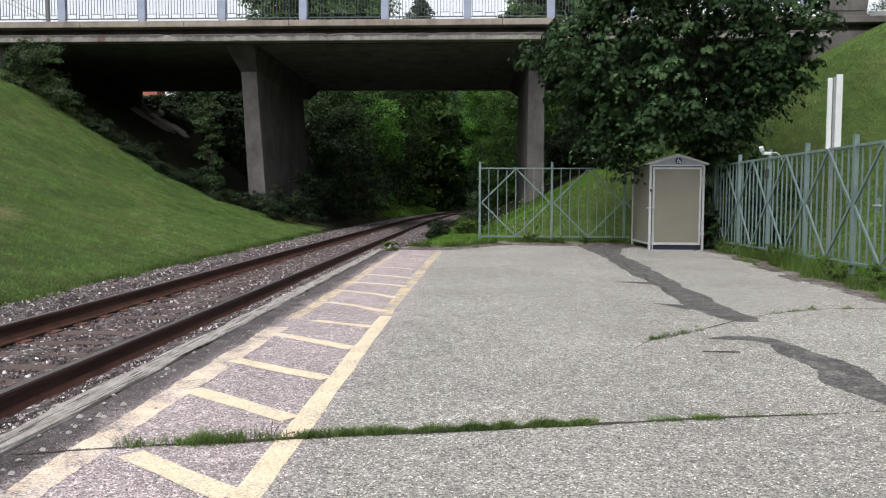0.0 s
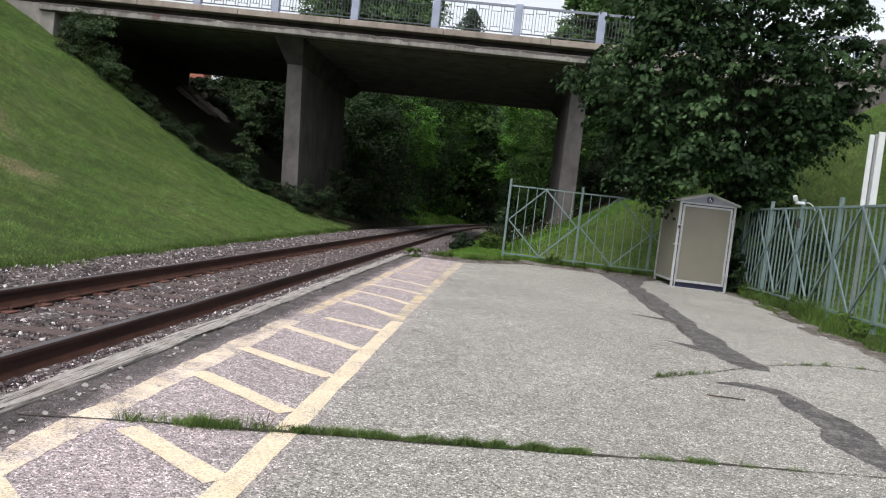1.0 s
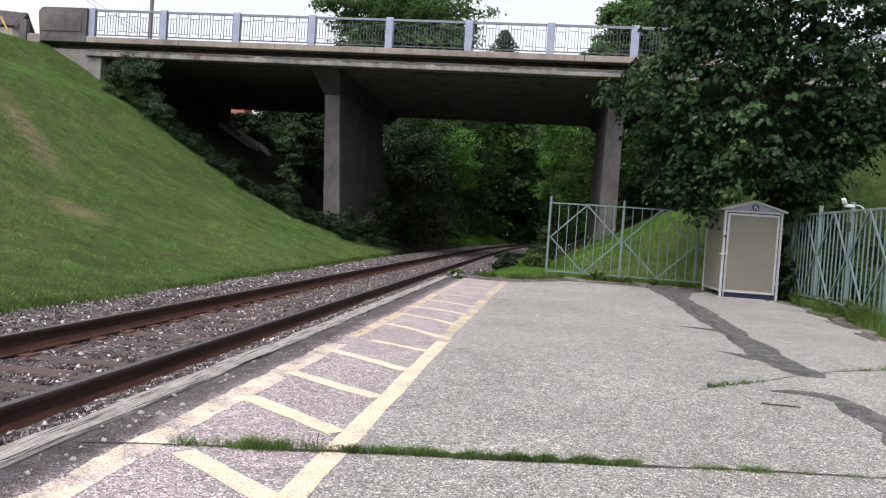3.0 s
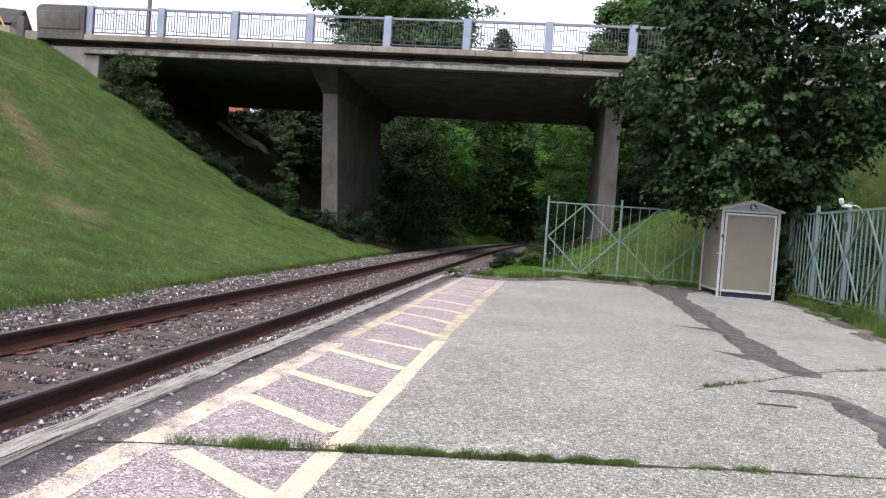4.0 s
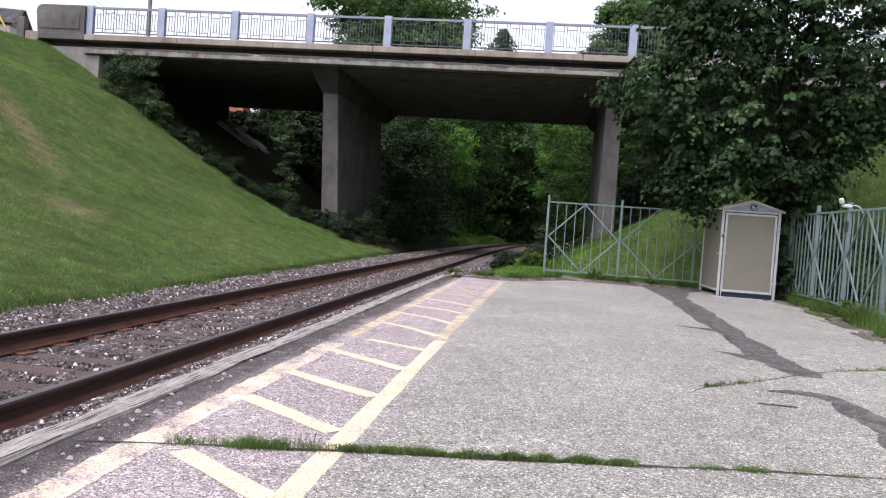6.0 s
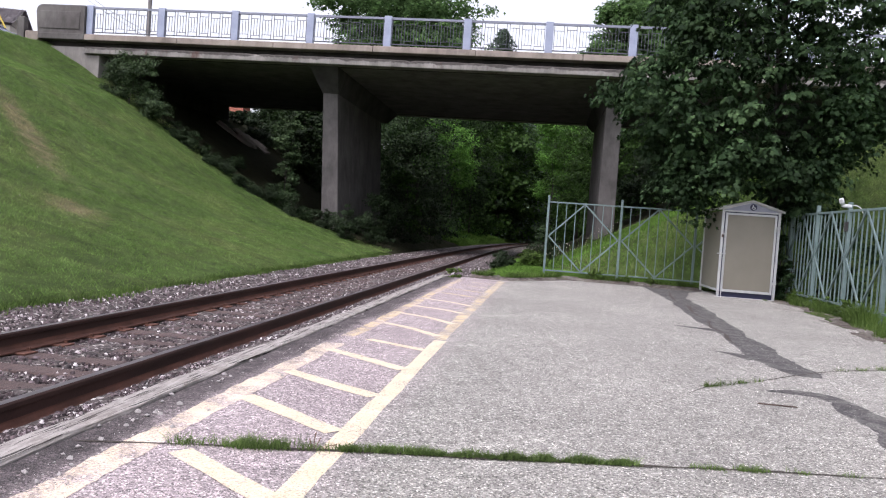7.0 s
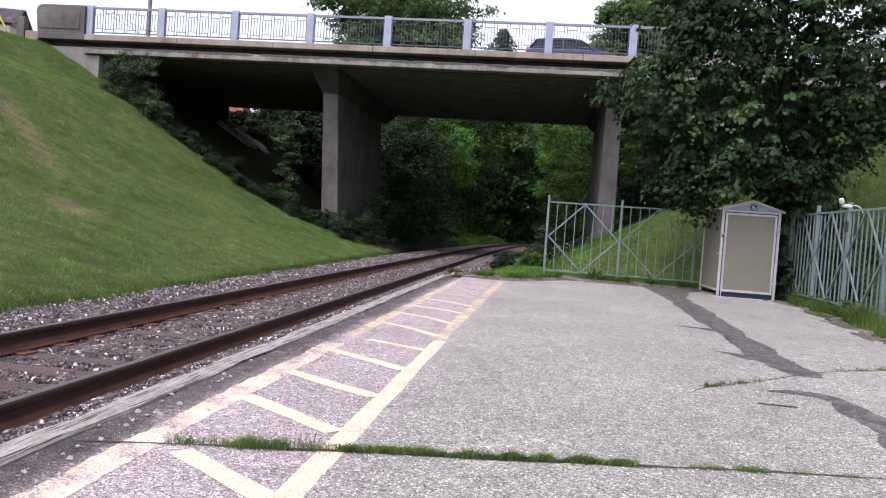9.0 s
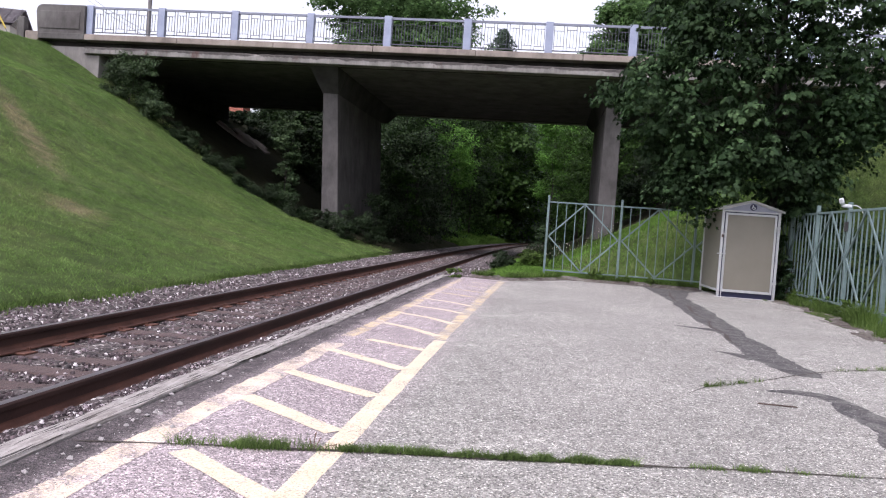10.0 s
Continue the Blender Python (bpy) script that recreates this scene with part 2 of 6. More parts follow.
def make_timber(name, lo, hi):
    m = Mat(name, 0.85)
    c = m.ramp(m.noise(5, 8, 0.72, (9, 0.5, 9)), (0.34, lo), (0.62, hi))
    v = m.ramp(m.random(), (0.0, 0.75), (1.0, 1.15))
    c = m.mix(0.6, c, v, "MULTIPLY")
    m.color(c)
    return m.bump(m.noise(7, 7, 0.7, (12, 0.4, 12)), 0.6, 0.012).m


def make_glass(name, tint, rough=0.05, clear=0.8):
    m = Mat(name, rough)
    m.b.inputs["Base Color"].default_value = (*tint, 1)
    m.b.inputs["Transmission Weight"].default_value = clear
    return m.m


ASPHALT, PAINT, TAR = make_asphalt(), make_paint(), make_tar()
FADED = make_faded_paint("faded_yellow_paint", (0.52, 0.39, 0.20), (0.64, 0.52, 0.32), 0.03)
WORN = make_faded_paint("worn_pale_paint", (0.60, 0.49, 0.36), (0.73, 0.62, 0.485), 0.018)
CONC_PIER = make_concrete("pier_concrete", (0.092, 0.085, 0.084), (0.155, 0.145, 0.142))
CONC_PALE = make_concrete("pale_kerb_concrete", (0.24, 0.205, 0.18), (0.36, 0.31, 0.275))
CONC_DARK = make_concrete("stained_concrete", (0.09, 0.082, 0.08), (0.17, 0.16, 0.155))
# near-black tone paints in shadow, below the kerb and under the deck
CONC_SHADOW = make_concrete("shadow_concrete", (0.032, 0.028, 0.028), (0.07, 0.063, 0.061))
CONC_SOFFIT = make_concrete("soffit_concrete", (0.135, 0.126, 0.130), (0.225, 0.212, 0.216))
# darker than the piers: the deck's shade is put into the colour
CONC_CAP = make_concrete("shaded_bracket_concrete", (0.060, 0.056, 0.058), (0.105, 0.098, 0.10))
FASCIA = make_fascia()
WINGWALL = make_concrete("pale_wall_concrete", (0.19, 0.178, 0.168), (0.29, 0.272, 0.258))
GRASS, LAWN = make_grass_ground(), make_lawn_blade()
BLADE = make_leaf("grass_blade", (0.048, 0.089, 0.022), (0.106, 0.160, 0.045), 0.5, 0.9, (0.5, 1.5), 0.1)
WEED = make_leaf("weed_leaf", (0.048, 0.086, 0.018), (0.100, 0.160, 0.036), 0.4)
MEADOW = make_leaf("long_grass_blade", (0.088, 0.174, 0.034), (0.150, 0.262, 0.055), 0.6, 0.9, (0.7, 1.3), 0.1)
CRACKGRASS = make_leaf("dusty_grass_blade", (0.062, 0.108, 0.030), (0.160, 0.235, 0.074), 0.5, 0.9)
MAPLE = make_leaf("maple_leaf", (0.0115, 0.0275, 0.0105), (0.0265, 0.0525, 0.0195), 0.25, 0.65, (0.5, 1.5), 0.12, True)
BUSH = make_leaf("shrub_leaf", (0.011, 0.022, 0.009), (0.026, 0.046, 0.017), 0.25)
HEDGE = make_leaf("pale_shrub_leaf", (0.022, 0.046, 0.019), (0.072, 0.110, 0.048), 0.3)
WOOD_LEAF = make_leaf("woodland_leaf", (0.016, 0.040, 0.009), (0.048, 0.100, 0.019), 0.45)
# shaded copy of the woodland leaf: shade painted in as darker green
SHADED_WOOD_LEAF = make_leaf("shaded_woodland_leaf", (0.009, 0.020, 0.007), (0.025, 0.048, 0.014), 0.3)
# lit copy of the woodland leaf: light painted in as brighter green
LIT_WOOD_LEAF = make_leaf("lit_woodland_leaf", (0.058, 0.150, 0.026), (0.130, 0.280, 0.050), 0.5)
TALL_LEAF = make_leaf("tall_tree_leaf", (0.042, 0.088, 0.030), (0.112, 0.200, 0.066), 0.55, 0.65, (0.55, 1.45))
SPRUCE = make_leaf("spruce_needle", (0.060, 0.095, 0.066), (0.115, 0.165, 0.110), 0.3)
BARK = plain("tree_bark", (0.022, 0.018, 0.016), (0.045, 0.038, 0.033), 4, 0.9, 0, 30, 0.6)
def make_chip():
    m = Mat("asphalt_chip", 0.85)
    m.color(m.ramp(m.island(), (0.0, (0.10, 0.094, 0.088)), (0.3, (0.20, 0.19, 0.178)), (0.55, (0.37, 0.355, 0.335)), (0.8, (0.60, 0.58, 0.555)), (1.0, (0.86, 0.84, 0.81))))
    return m.m


CHIP = make_chip()
STONE, BED, RUST = make_stones(), make_ballast_bed(), make_rust()
RAILTOP = plain("worn_rail_top", (0.10, 0.082, 0.086), (0.19, 0.165, 0.172), 3, 0.36, 0.7)
FLANGE = plain("orange_rust", (0.082, 0.034, 0.023), (0.155, 0.066, 0.044), 5, 0.85)
TIE = make_timber("creosoted_timber", (0.032, 0.021, 0.020), (0.115, 0.077, 0.070))
def make_split_timber():
    """Old silvered timber with long drying splits and brown rot."""
    m = Mat("silvered_split_timber", 0.9)
    c = m.ramp(m.noise(6, 7, 0.75, (6, 0.9, 6)), (0.32, (0.165, 0.148, 0.138)), (0.62, (0.40, 0.37, 0.35)))
    split = m.noise(5, 5, 0.6, (11, 0.35, 11))
    c = m.mix(m.ramp(split, (0.56, 0.0), (0.582, 0.95)), c, (0.028, 0.023, 0.021))
    c = m.mix(m.ramp(m.noise(1.6, 6, 0.7), (0.5, 0.0), (0.66, 0.65)), c, (0.15, 0.122, 0.105))
    c = m.mix(0.5, c, m.ramp(m.noise(60, 4), (0.3, 0.7), (0.7, 1.12)), "MULTIPLY")
    m.color(c)
    return m.bump(split, 0.7, 0.02).m


EDGE = make_split_timber()
STEEL = plain("pale_green_painted_steel", (0.116, 0.172, 0.172), (0.178, 0.242, 0.240), 6, 0.45, 0.1)
RAILING = plain("pale_blue_painted_steel", (0.255, 0.29, 0.40), (0.32, 0.355, 0.47), 4, 0.45, 0.1)
TOPRAIL = plain("grey_blue_painted_steel", (0.17, 0.185, 0.24), (0.24, 0.26, 0.32), 4, 0.45, 0.1)
BAR = plain("dark_grey_painted_steel", (0.065, 0.072, 0.09), (0.10, 0.11, 0.13), 6, 0.5, 0.2)
BEIGE = plain("beige_panel", (0.176, 0.164, 0.130), (0.202, 0.189, 0.152), 2.0, 0.6, 0, 200, 0.1)
ALU = plain("white_aluminium_trim", (0.44, 0.45, 0.46), (0.55, 0.56, 0.57), 5, 0.4, 0.3)
ROOFALU = plain("dull_roof_sheet", (0.38, 0.38, 0.37), (0.50, 0.50, 0.49), 3, 0.5, 0.2)
NAVY = plain("navy_vinyl", (0.010, 0.012, 0.042), (0.018, 0.02, 0.06), 5, 0.5)
WHITE = plain("white_paint", (0.58, 0.61, 0.63), (0.68, 0.70, 0.72), 4, 0.5)
GREYBOX = plain("grey_plastic", (0.20, 0.21, 0.21), (0.28, 0.29, 0.29), 6, 0.5)
GABLE = plain("slate_blue_sheet", (0.24, 0.25, 0.31), (0.31, 0.32, 0.38), 3, 0.5, 0.1)
DARK = plain("black_rubber", (0.02, 0.02, 0.02), (0.04, 0.04, 0.04), 8, 0.7)
CARPAINT = plain("dark_blue_car_paint", (0.045, 0.055, 0.10), (0.055, 0.065, 0.115), 2, 0.25, 0.4, 200, 0.0)
CARGLASS = make_glass("car_glass", (0.03, 0.04, 0.045), 0.2, 0.0)
CARGLASS.node_tree.nodes["Principled BSDF"].inputs["Specular IOR Level"].default_value = 0.15
REDLAMP = plain("red_lamp_lens", (0.45, 0.03, 0.03), (0.6, 0.04, 0.04), 9, 0.25)
ROOFING = plain("grey_roof_metal", (0.13, 0.115, 0.125), (0.20, 0.18, 0.19), 2, 0.7)
RED = plain("red_brick_wall", (0.30, 0.095, 0.065), (0.38, 0.13, 0.085), 0.6, 0.8)
SIDING = plain("cream_siding", (0.55, 0.50, 0.44), (0.62, 0.58, 0.50), 2, 0.7)
POLE = plain("weathered_pole_wood", (0.16, 0.15, 0.15), (0.24, 0.225, 0.22), 5, 0.9)
PALE_STONE = plain("pale_stone", (0.20, 0.185, 0.18), (0.48, 0.455, 0.44), 60, 0.9)
PETAL = plain("white_petals", (0.42, 0.38, 0.30), (0.6, 0.55, 0.44), 9, 0.8)
STICK = plain("rusty_rod", (0.05, 0.032, 0.026), (0.09, 0.058, 0.045), 9, 0.8)


# ================= mesh helpers =================
def mesh(name, verts, faces, material, smooth=False):
    me = bpy.data.meshes.new(name)
    me.from_pydata([tuple(v) for v in verts], [], [tuple(f) for f in faces])
    me.materials.append(material)
    if smooth:
        me.polygons.foreach_set("use_smooth", [True] * len(me.polygons))
    me.update()
    return me


def array_mesh(name, verts, faces, material):
    """A mesh from a vertex array (n, 3) and a face array (m, k)."""
    me = bpy.data.meshes.new(name)
    verts, faces = np.asarray(verts, np.float32), np.asarray(faces, np.int32)
    m, k = faces.shape
    me.vertices.add(len(verts))
    me.vertices.foreach_set("co", verts.ravel())
    me.loops.add(m * k)
    me.loops.foreach_set("vertex_index", faces.ravel())
    me.polygons.add(m)
    me.polygons.foreach_set("loop_start", np.arange(m, dtype=np.int32) * k)
    me.materials.append(material)
    me.update(calc_edges=True)
    me.validate()
    return me


def bm_mesh(name, bm, material):
    me = bpy.data.meshes.new(name)
    bm.to_mesh(me)
    bm.free()
    me.materials.append(material)
    return me


def part(name, data, material=None, parent=None, label="", m=None):
    """A mesh object, from a bmesh or a mesh, under a thing or a part."""
    if isinstance(data, bmesh.types.BMesh):
        data = bm_mesh(name, data, material)
    ob = new(name, data)
    if parent is not None:
        ob.parent = parent
    if m is not None:
        ob.matrix_basis = m
    return tagged(ob, label)


def thing(name, label, category, m=None, group="", kind=""):
    ob = new(name)
    ob.empty_display_size = 0.2
    if m is not None:
        ob.matrix_basis = m
    return tagged(ob, label, category, group, kind)


def box(x0, x1, y0, y1, z0, z1, bevel=0.0, bm=None):
    bm = bm or bmesh.new()
    vs = bmesh.ops.create_cube(bm, size=1.0)["verts"]
    for v in vs:
        v.co = ((x0 + x1) / 2 + v.co.x * (x1 - x0), (y0 + y1) / 2 + v.co.y * (y1 - y0), (z0 + z1) / 2 + v.co.z * (z1 - z0))
    if bevel:
        bmesh.ops.bevel(bm, geom=list({e for v in vs for e in v.link_edges}), offset=bevel, segments=2, affect="EDGES", profile=0.5)
    return bm


def prism(outline, y0, y1, bm=None):
    """An outline in x, z, drawn out from y0 to y1."""
    bm = bm or bmesh.new()
    a = [bm.verts.new((x, y0, z)) for x, z in outline]
    b = [bm.verts.new((x, y1, z)) for x, z in outline]
    n = len(a)
    bm.faces.new(a)
    bm.faces.new(b[::-1])
    for i in range(n):
        bm.faces.new((a[(i + 1) % n], a[i], b[i], b[(i + 1) % n]))
    bmesh.ops.recalc_face_normals(bm, faces=bm.faces[:])
    return bm


def tube(points, radii, sides=8, bm=None):
    """A tapered tube along points."""
    bm = bm or bmesh.new()
    rings = []
    pts = [Vector(p) for p in points]
    for i, p in enumerate(pts):
        d = (pts[min(i + 1, len(pts) - 1)] - pts[max(i - 1, 0)]).normalized()
        q = d.to_track_quat("Z", "Y")
        rings.append([bm.verts.new(p + q @ Vector((math.cos(a) * radii[i], math.sin(a) * radii[i], 0))) for a in [2 * math.pi * k / sides for k in range(sides)]])
    for r0, r1 in zip(rings, rings[1:]):
        for k in range(sides):
            bm.faces.new((r0[k], r0[(k + 1) % sides], r1[(k + 1) % sides], r1[k]))
    bm.faces.new(rings[0][::-1])
    bm.faces.new(rings[-1])
    return bm


def bar_between(a, b, w, bm=None):
    """A square bar from a to b."""
    return tube([a, b], [w * 0.707, w * 0.707], 4, bm)


def frames_for(normals, rng):
    """Two axes across each normal, turned at random."""
    n = normals / np.linalg.norm(normals, axis=1, keepdims=True)
    r = rng.normal(size=n.shape)
    u = np.cross(n, r)
    u /= np.linalg.norm(u, axis=1, keepdims=True) + 1e-9
    return n, u, np.cross(n, u)


LOBED = [(0, 0), (0.50, 0.10), (0.28, 0.36), (0.46, 0.74), (0.13, 0.66), (0, 1.12), (-0.13, 0.66), (-0.46, 0.74), (-0.28, 0.36), (-0.50, 0.10)]
DIAMOND = [(0, 0), (0.32, 0.45), (0, 1), (-0.32, 0.45)]
PALMATE = [(0, 0), (0.32, -0.02), (0.52, 0.30), (0.30, 0.42), (0.34, 0.80), (0, 1.05), (-0.34, 0.80), (-0.30, 0.42), (-0.52, 0.30), (-0.32, -0.02)]


def leaf_mesh(name, centres, normals, sizes, shape, material, rng, tips=None):
    """Many flat leaves, slightly folded along the midrib, turned at random or with their tips one way."""
    n, u, v = frames_for(normals, rng)
    if tips is not None:
        v = tips - n * np.sum(tips * n, axis=1, keepdims=True)
        v /= np.linalg.norm(v, axis=1, keepdims=True) + 1e-9
        u = np.cross(v, n)
    sh = np.array(shape)
    k = len(sh)
    s = sizes[:, None, None]
    p = centres[:, None, :] + s * (sh[None, :, 0:1] * u[:, None, :] + (sh[None, :, 1:2] - 0.5) * v[:, None, :] + np.abs(sh[None, :, 0:1]) * 0.35 * n[:, None, :])
    return array_mesh(name, p.reshape(-1, 3), np.arange(len(centres) * k).reshape(-1, k), material)


def blade_mesh(name, roots, heights, width, material, rng, lean=0.5):
    """Grass blades of two faces each, bent over at the tip."""
    n = len(roots)
    a = rng.uniform(0, 2 * math.pi, n)
    side = np.c_[np.cos(a), np.sin(a), np.zeros(n)] * (width * rng.uniform(0.7, 1.3, n))[:, None]
    b = rng.uniform(0, 2 * math.pi, n)
    out = np.c_[np.cos(b), np.sin(b), np.zeros(n)] * (heights * rng.uniform(0.1, 1.0, n) * lean)[:, None]
    up = np.c_[np.zeros(n), np.zeros(n), heights]
    p0, p1 = roots - side, roots + side
    p2, p3 = roots + side * 0.6 + out * 0.35 + up * 0.6, roots - side * 0.6 + out * 0.35 + up * 0.6
    p4, p5 = roots + out + up + side * 0.08, roots + out + up - side * 0.08
    v = np.stack([p0, p1, p2, p3, p4, p5], 1).reshape(-1, 3)
    i = np.arange(n)[:, None] * 6
    f = np.concatenate([i + [0, 1, 2, 3], i + [3, 2, 4, 5]])
    return array_mesh(name, v, f, material)


def sward_mesh(name, roots, heights, width, material, rng, lean=0.7):
    """Fine grass: one slim triangle a blade."""
    n = len(roots)
    a, b = rng.uniform(0, 2 * math.pi, n), rng.uniform(0, 2 * math.pi, n)
    side = np.c_[np.cos(a), np.sin(a), np.zeros(n)] * (width * rng.uniform(0.6, 1.3, n))[:, None]
    tip = roots + np.c_[np.cos(b) * heights * lean, np.sin(b) * heights * lean, heights]
    v = np.stack([roots - side, roots + side, tip], 1).reshape(-1, 3)
    return array_mesh(name, v, np.arange(3 * n).reshape(-1, 3), material)


# ================= the lie of the land =================
PLAT_END = 17.95


def plat_end(x):
    """Where the asphalt ends: further on to the right of the painted lines."""
    return PLAT_END + 2.1 * np.clip((np.asarray(x, float) + 0.7) / 1.3, 0, 1)


FENCE_X = 5.75


def asphalt_edge(y):
    """Where the asphalt gives way to weeds below the side fence."""
    y = np.asarray(y, float)
    return np.interp(y, [-14, 9.0, 11.5, 13.1, 14.5, 17.4, 21], [4.65, 4.70, 4.90, 5.10, 5.30, 5.36, 5.36]) + 0.06 * np.sin(y * 3.1) + 0.05 * np.sin(y * 1.27 + 1)


def bend(y):
    """How far the track has curved to the right at y."""
    return np.where(y > 36, (np.maximum(y, 36) - 36) ** 2 / 1150.0, 0.0)


LEFT_D = [0, 1.2, 3.7, 6.3, 9.0, 13.1, 14.6, 16.6, 400]
LEFT_Z = [-0.12, 0.17, 0.94, 2.1, 3.74, 6.5, 7.6, 8.45, 8.6]


def land(x, y):
    """Height of the ground."""
    x, y = np.asarray(x, float), np.asarray(y, float)
    xc = x - bend(y)
    toe = -5.75 - 0.03 * np.clip(y, 0, 40)
    d = toe - xc
    left = np.interp(d, LEFT_D, LEFT_Z) - (0.42 + 0.7 * np.clip((32 - y) / 4, 0, 1)) * np.clip((d - 11.5) / 3, 0, 1) * (1 - 0.5 * np.clip((d - 14.8) / 1.6, 0, 1)) * np.clip((33 - y) / 1.0, 0, 1)
    s = np.clip((y - 20.6) / 4.0, 0, 1)
    s = s * s * (3 - 2 * s)
    rt = 7.4 - s * 7.2
    right = np.clip(0.52 * (xc - rt), 0, 8.45)
    lot = (y <= plat_end(x) + 0.05) & (x < asphalt_edge(y) - 0.34)
    right = right + np.where((y > 17.9) & (x < 5.2), 0.05, -0.015) - np.where(lot, 0.32, 0.0)
    bed = -0.35
    z = np.where(xc < toe, left, np.where(xc < -2.2, bed, right))
    # verge that climbs from the track to the grass
    t = np.clip((xc + 2.2) / 1.2, 0, 1)
    z = np.where((xc >= -2.2) & (xc < -1.0) & (y > PLAT_END), bed + (right - bed) * t, z)
    return z


def land_grid(name, xs, ys, material, dz=0.0, wobble=0.03):
    X, Y = np.meshgrid(xs, ys)
    Z = land(X, Y) + dz
    rng = np.random.default_rng(3)
    Z = Z + wobble * (np.sin(X * 1.7 + np.sin(Y * 0.9) * 2) * np.cos(Y * 1.3 + X * 0.4)) * (np.abs(X + 0.5) > 5.6) + rng.normal(0, wobble * 0.25, X.shape) * (np.abs(X + 0.5) > 5.6)
    nx, ny = len(xs), len(ys)
    i = (np.arange(ny - 1)[:, None] * nx + np.arange(nx - 1)[None, :]).reshape(-1, 1)
    me = array_mesh(name, np.c_[X.ravel(), Y.ravel(), Z.ravel()], i + np.array([0, 1, nx + 1, nx]), material)
    me.polygons.foreach_set("use_smooth", [True] * len(me.polygons))
    return me


def graded(*runs):
    return np.unique(np.concatenate([np.arange(a, b, s) for a, b, s in runs]).round(3))


XS = graded((-900, -60, 60), (-60, -26, 3), (-26, -5, 0.3), (-5, 8, 0.25), (8, 30, 0.6), (30, 80, 5), (80, 901, 60))
YS = graded((-300, -20, 20), (-20, 0, 2), (0, 50, 0.35), (50, 130, 2), (130, 1500, 60))
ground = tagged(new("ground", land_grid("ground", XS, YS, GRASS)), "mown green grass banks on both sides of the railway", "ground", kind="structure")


def platform():
    """The asphalt, with ragged outer edges."""
    rng = np.random.default_rng(5)
    xs = np.r_[-2.20, np.linspace(-2.1, 5.3, 60)]
    ys = np.linspace(-14, PLAT_END, 130)
    X, Y = np.meshgrid(xs, ys)
    X[:, 1:] = -2.1 + (X[:, 1:] + 2.1) * ((asphalt_edge(Y[:, 1:]) + 2.1) / 7.4)
    X[:, -1] += rng.uniform(-0.07, 0.05, len(ys))
    Y = -14 + (Y + 14) * ((plat_end(X) + 14) / (PLAT_END + 14))
    Y[-1, :] += rng.uniform(-0.06, 0.06, len(xs))
    Z = 0.012 * np.sin(X * 0.9 + 1) * np.cos(Y * 0.55) * np.clip((X + 1.9) / 2, 0, 1)
    nx, ny = len(xs), len(ys)
    top = np.c_[X.ravel(), Y.ravel(), Z.ravel()]
    i = (np.arange(ny - 1)[:, None] * nx + np.arange(nx - 1)[None, :]).reshape(-1, 1)
    faces = [tuple(f) for f in (i + np.array([0, 1, nx + 1, nx]))]
    rim = list(range(nx)) + [nx * r + nx - 1 for r in range(1, ny)] + [nx * (ny - 1) + c for c in range(nx - 2, -1, -1)] + [nx * r for r in range(ny - 2, 0, -1)]
    low = top[rim] - [0, 0, 0.26]
    o = len(top)
    faces += [(rim[k], o + k, o + (k + 1) % len(rim), rim[(k + 1) % len(rim)]) for k in range(len(rim))]
    ob = new("pavement", mesh("pavement", np.r_[top, low], faces, ASPHALT))
    return tagged(ob, "worn grey asphalt platform with exposed pale aggregate", "pavement", kind="structure")


def surf(x, y):
    """Height of the asphalt."""
    return 0.012 * np.sin(x * 0.9 + 1) * np.cos(y * 0.55) * np.clip((x + 1.9) / 2, 0, 1)


pavement = platform()


def ribbon(name, pts, widths, material, lift, rag=0.01, step=0.06, seed=1, soft=9):
    """A flat ragged strip lying on the asphalt, along a line of points."""
    rng = np.random.default_rng(seed)
    pts, widths = np.array(pts, float), np.array(widths, float)
    seg = np.r_[0, np.cumsum(np.linalg.norm(np.diff(pts, axis=0), axis=1))]
    s = np.arange(0, seg[-1] + step / 2, step)
    x, y, w = np.interp(s, seg, pts[:, 0]), np.interp(s, seg, pts[:, 1]), np.interp(s, seg, widths)
    if len(pts) > 2:
        k = np.ones(5) / 5
        pad = lambda a: np.convolve(np.r_[a[0], a[0], a, a[-1], a[-1]], k, "valid")
        x, y = pad(x), pad(y)
    d = np.gradient(np.c_[x, y], axis=0)
    d /= np.linalg.norm(d, axis=1, keepdims=True)
    nrm = np.c_[-d[:, 1], d[:, 0]]
    rows = []
    for k in (-1, -0.4, 0.4, 1):
        r = 0
        if abs(k) == 1:
            r = rng.normal(0, rag * 0.25, len(s)) + np.convolve(rng.normal(0, rag * 0.73 * math.sqrt(soft), len(s) + soft - 1), np.ones(soft) / soft, "valid")
        q = np.c_[x, y] + nrm * (k * w / 2 + r)[:, None]
        rows.append(np.c_[q, surf(q[:, 0], q[:, 1]) + lift])
    v = np.stack(rows, 1).reshape(-1, 3)
    i = (np.arange(len(s) - 1)[:, None] * 4 + np.arange(3)[None, :]).reshape(-1, 1)
    return array_mesh(name, v, i + np.array([0, 4, 5, 1]), material)


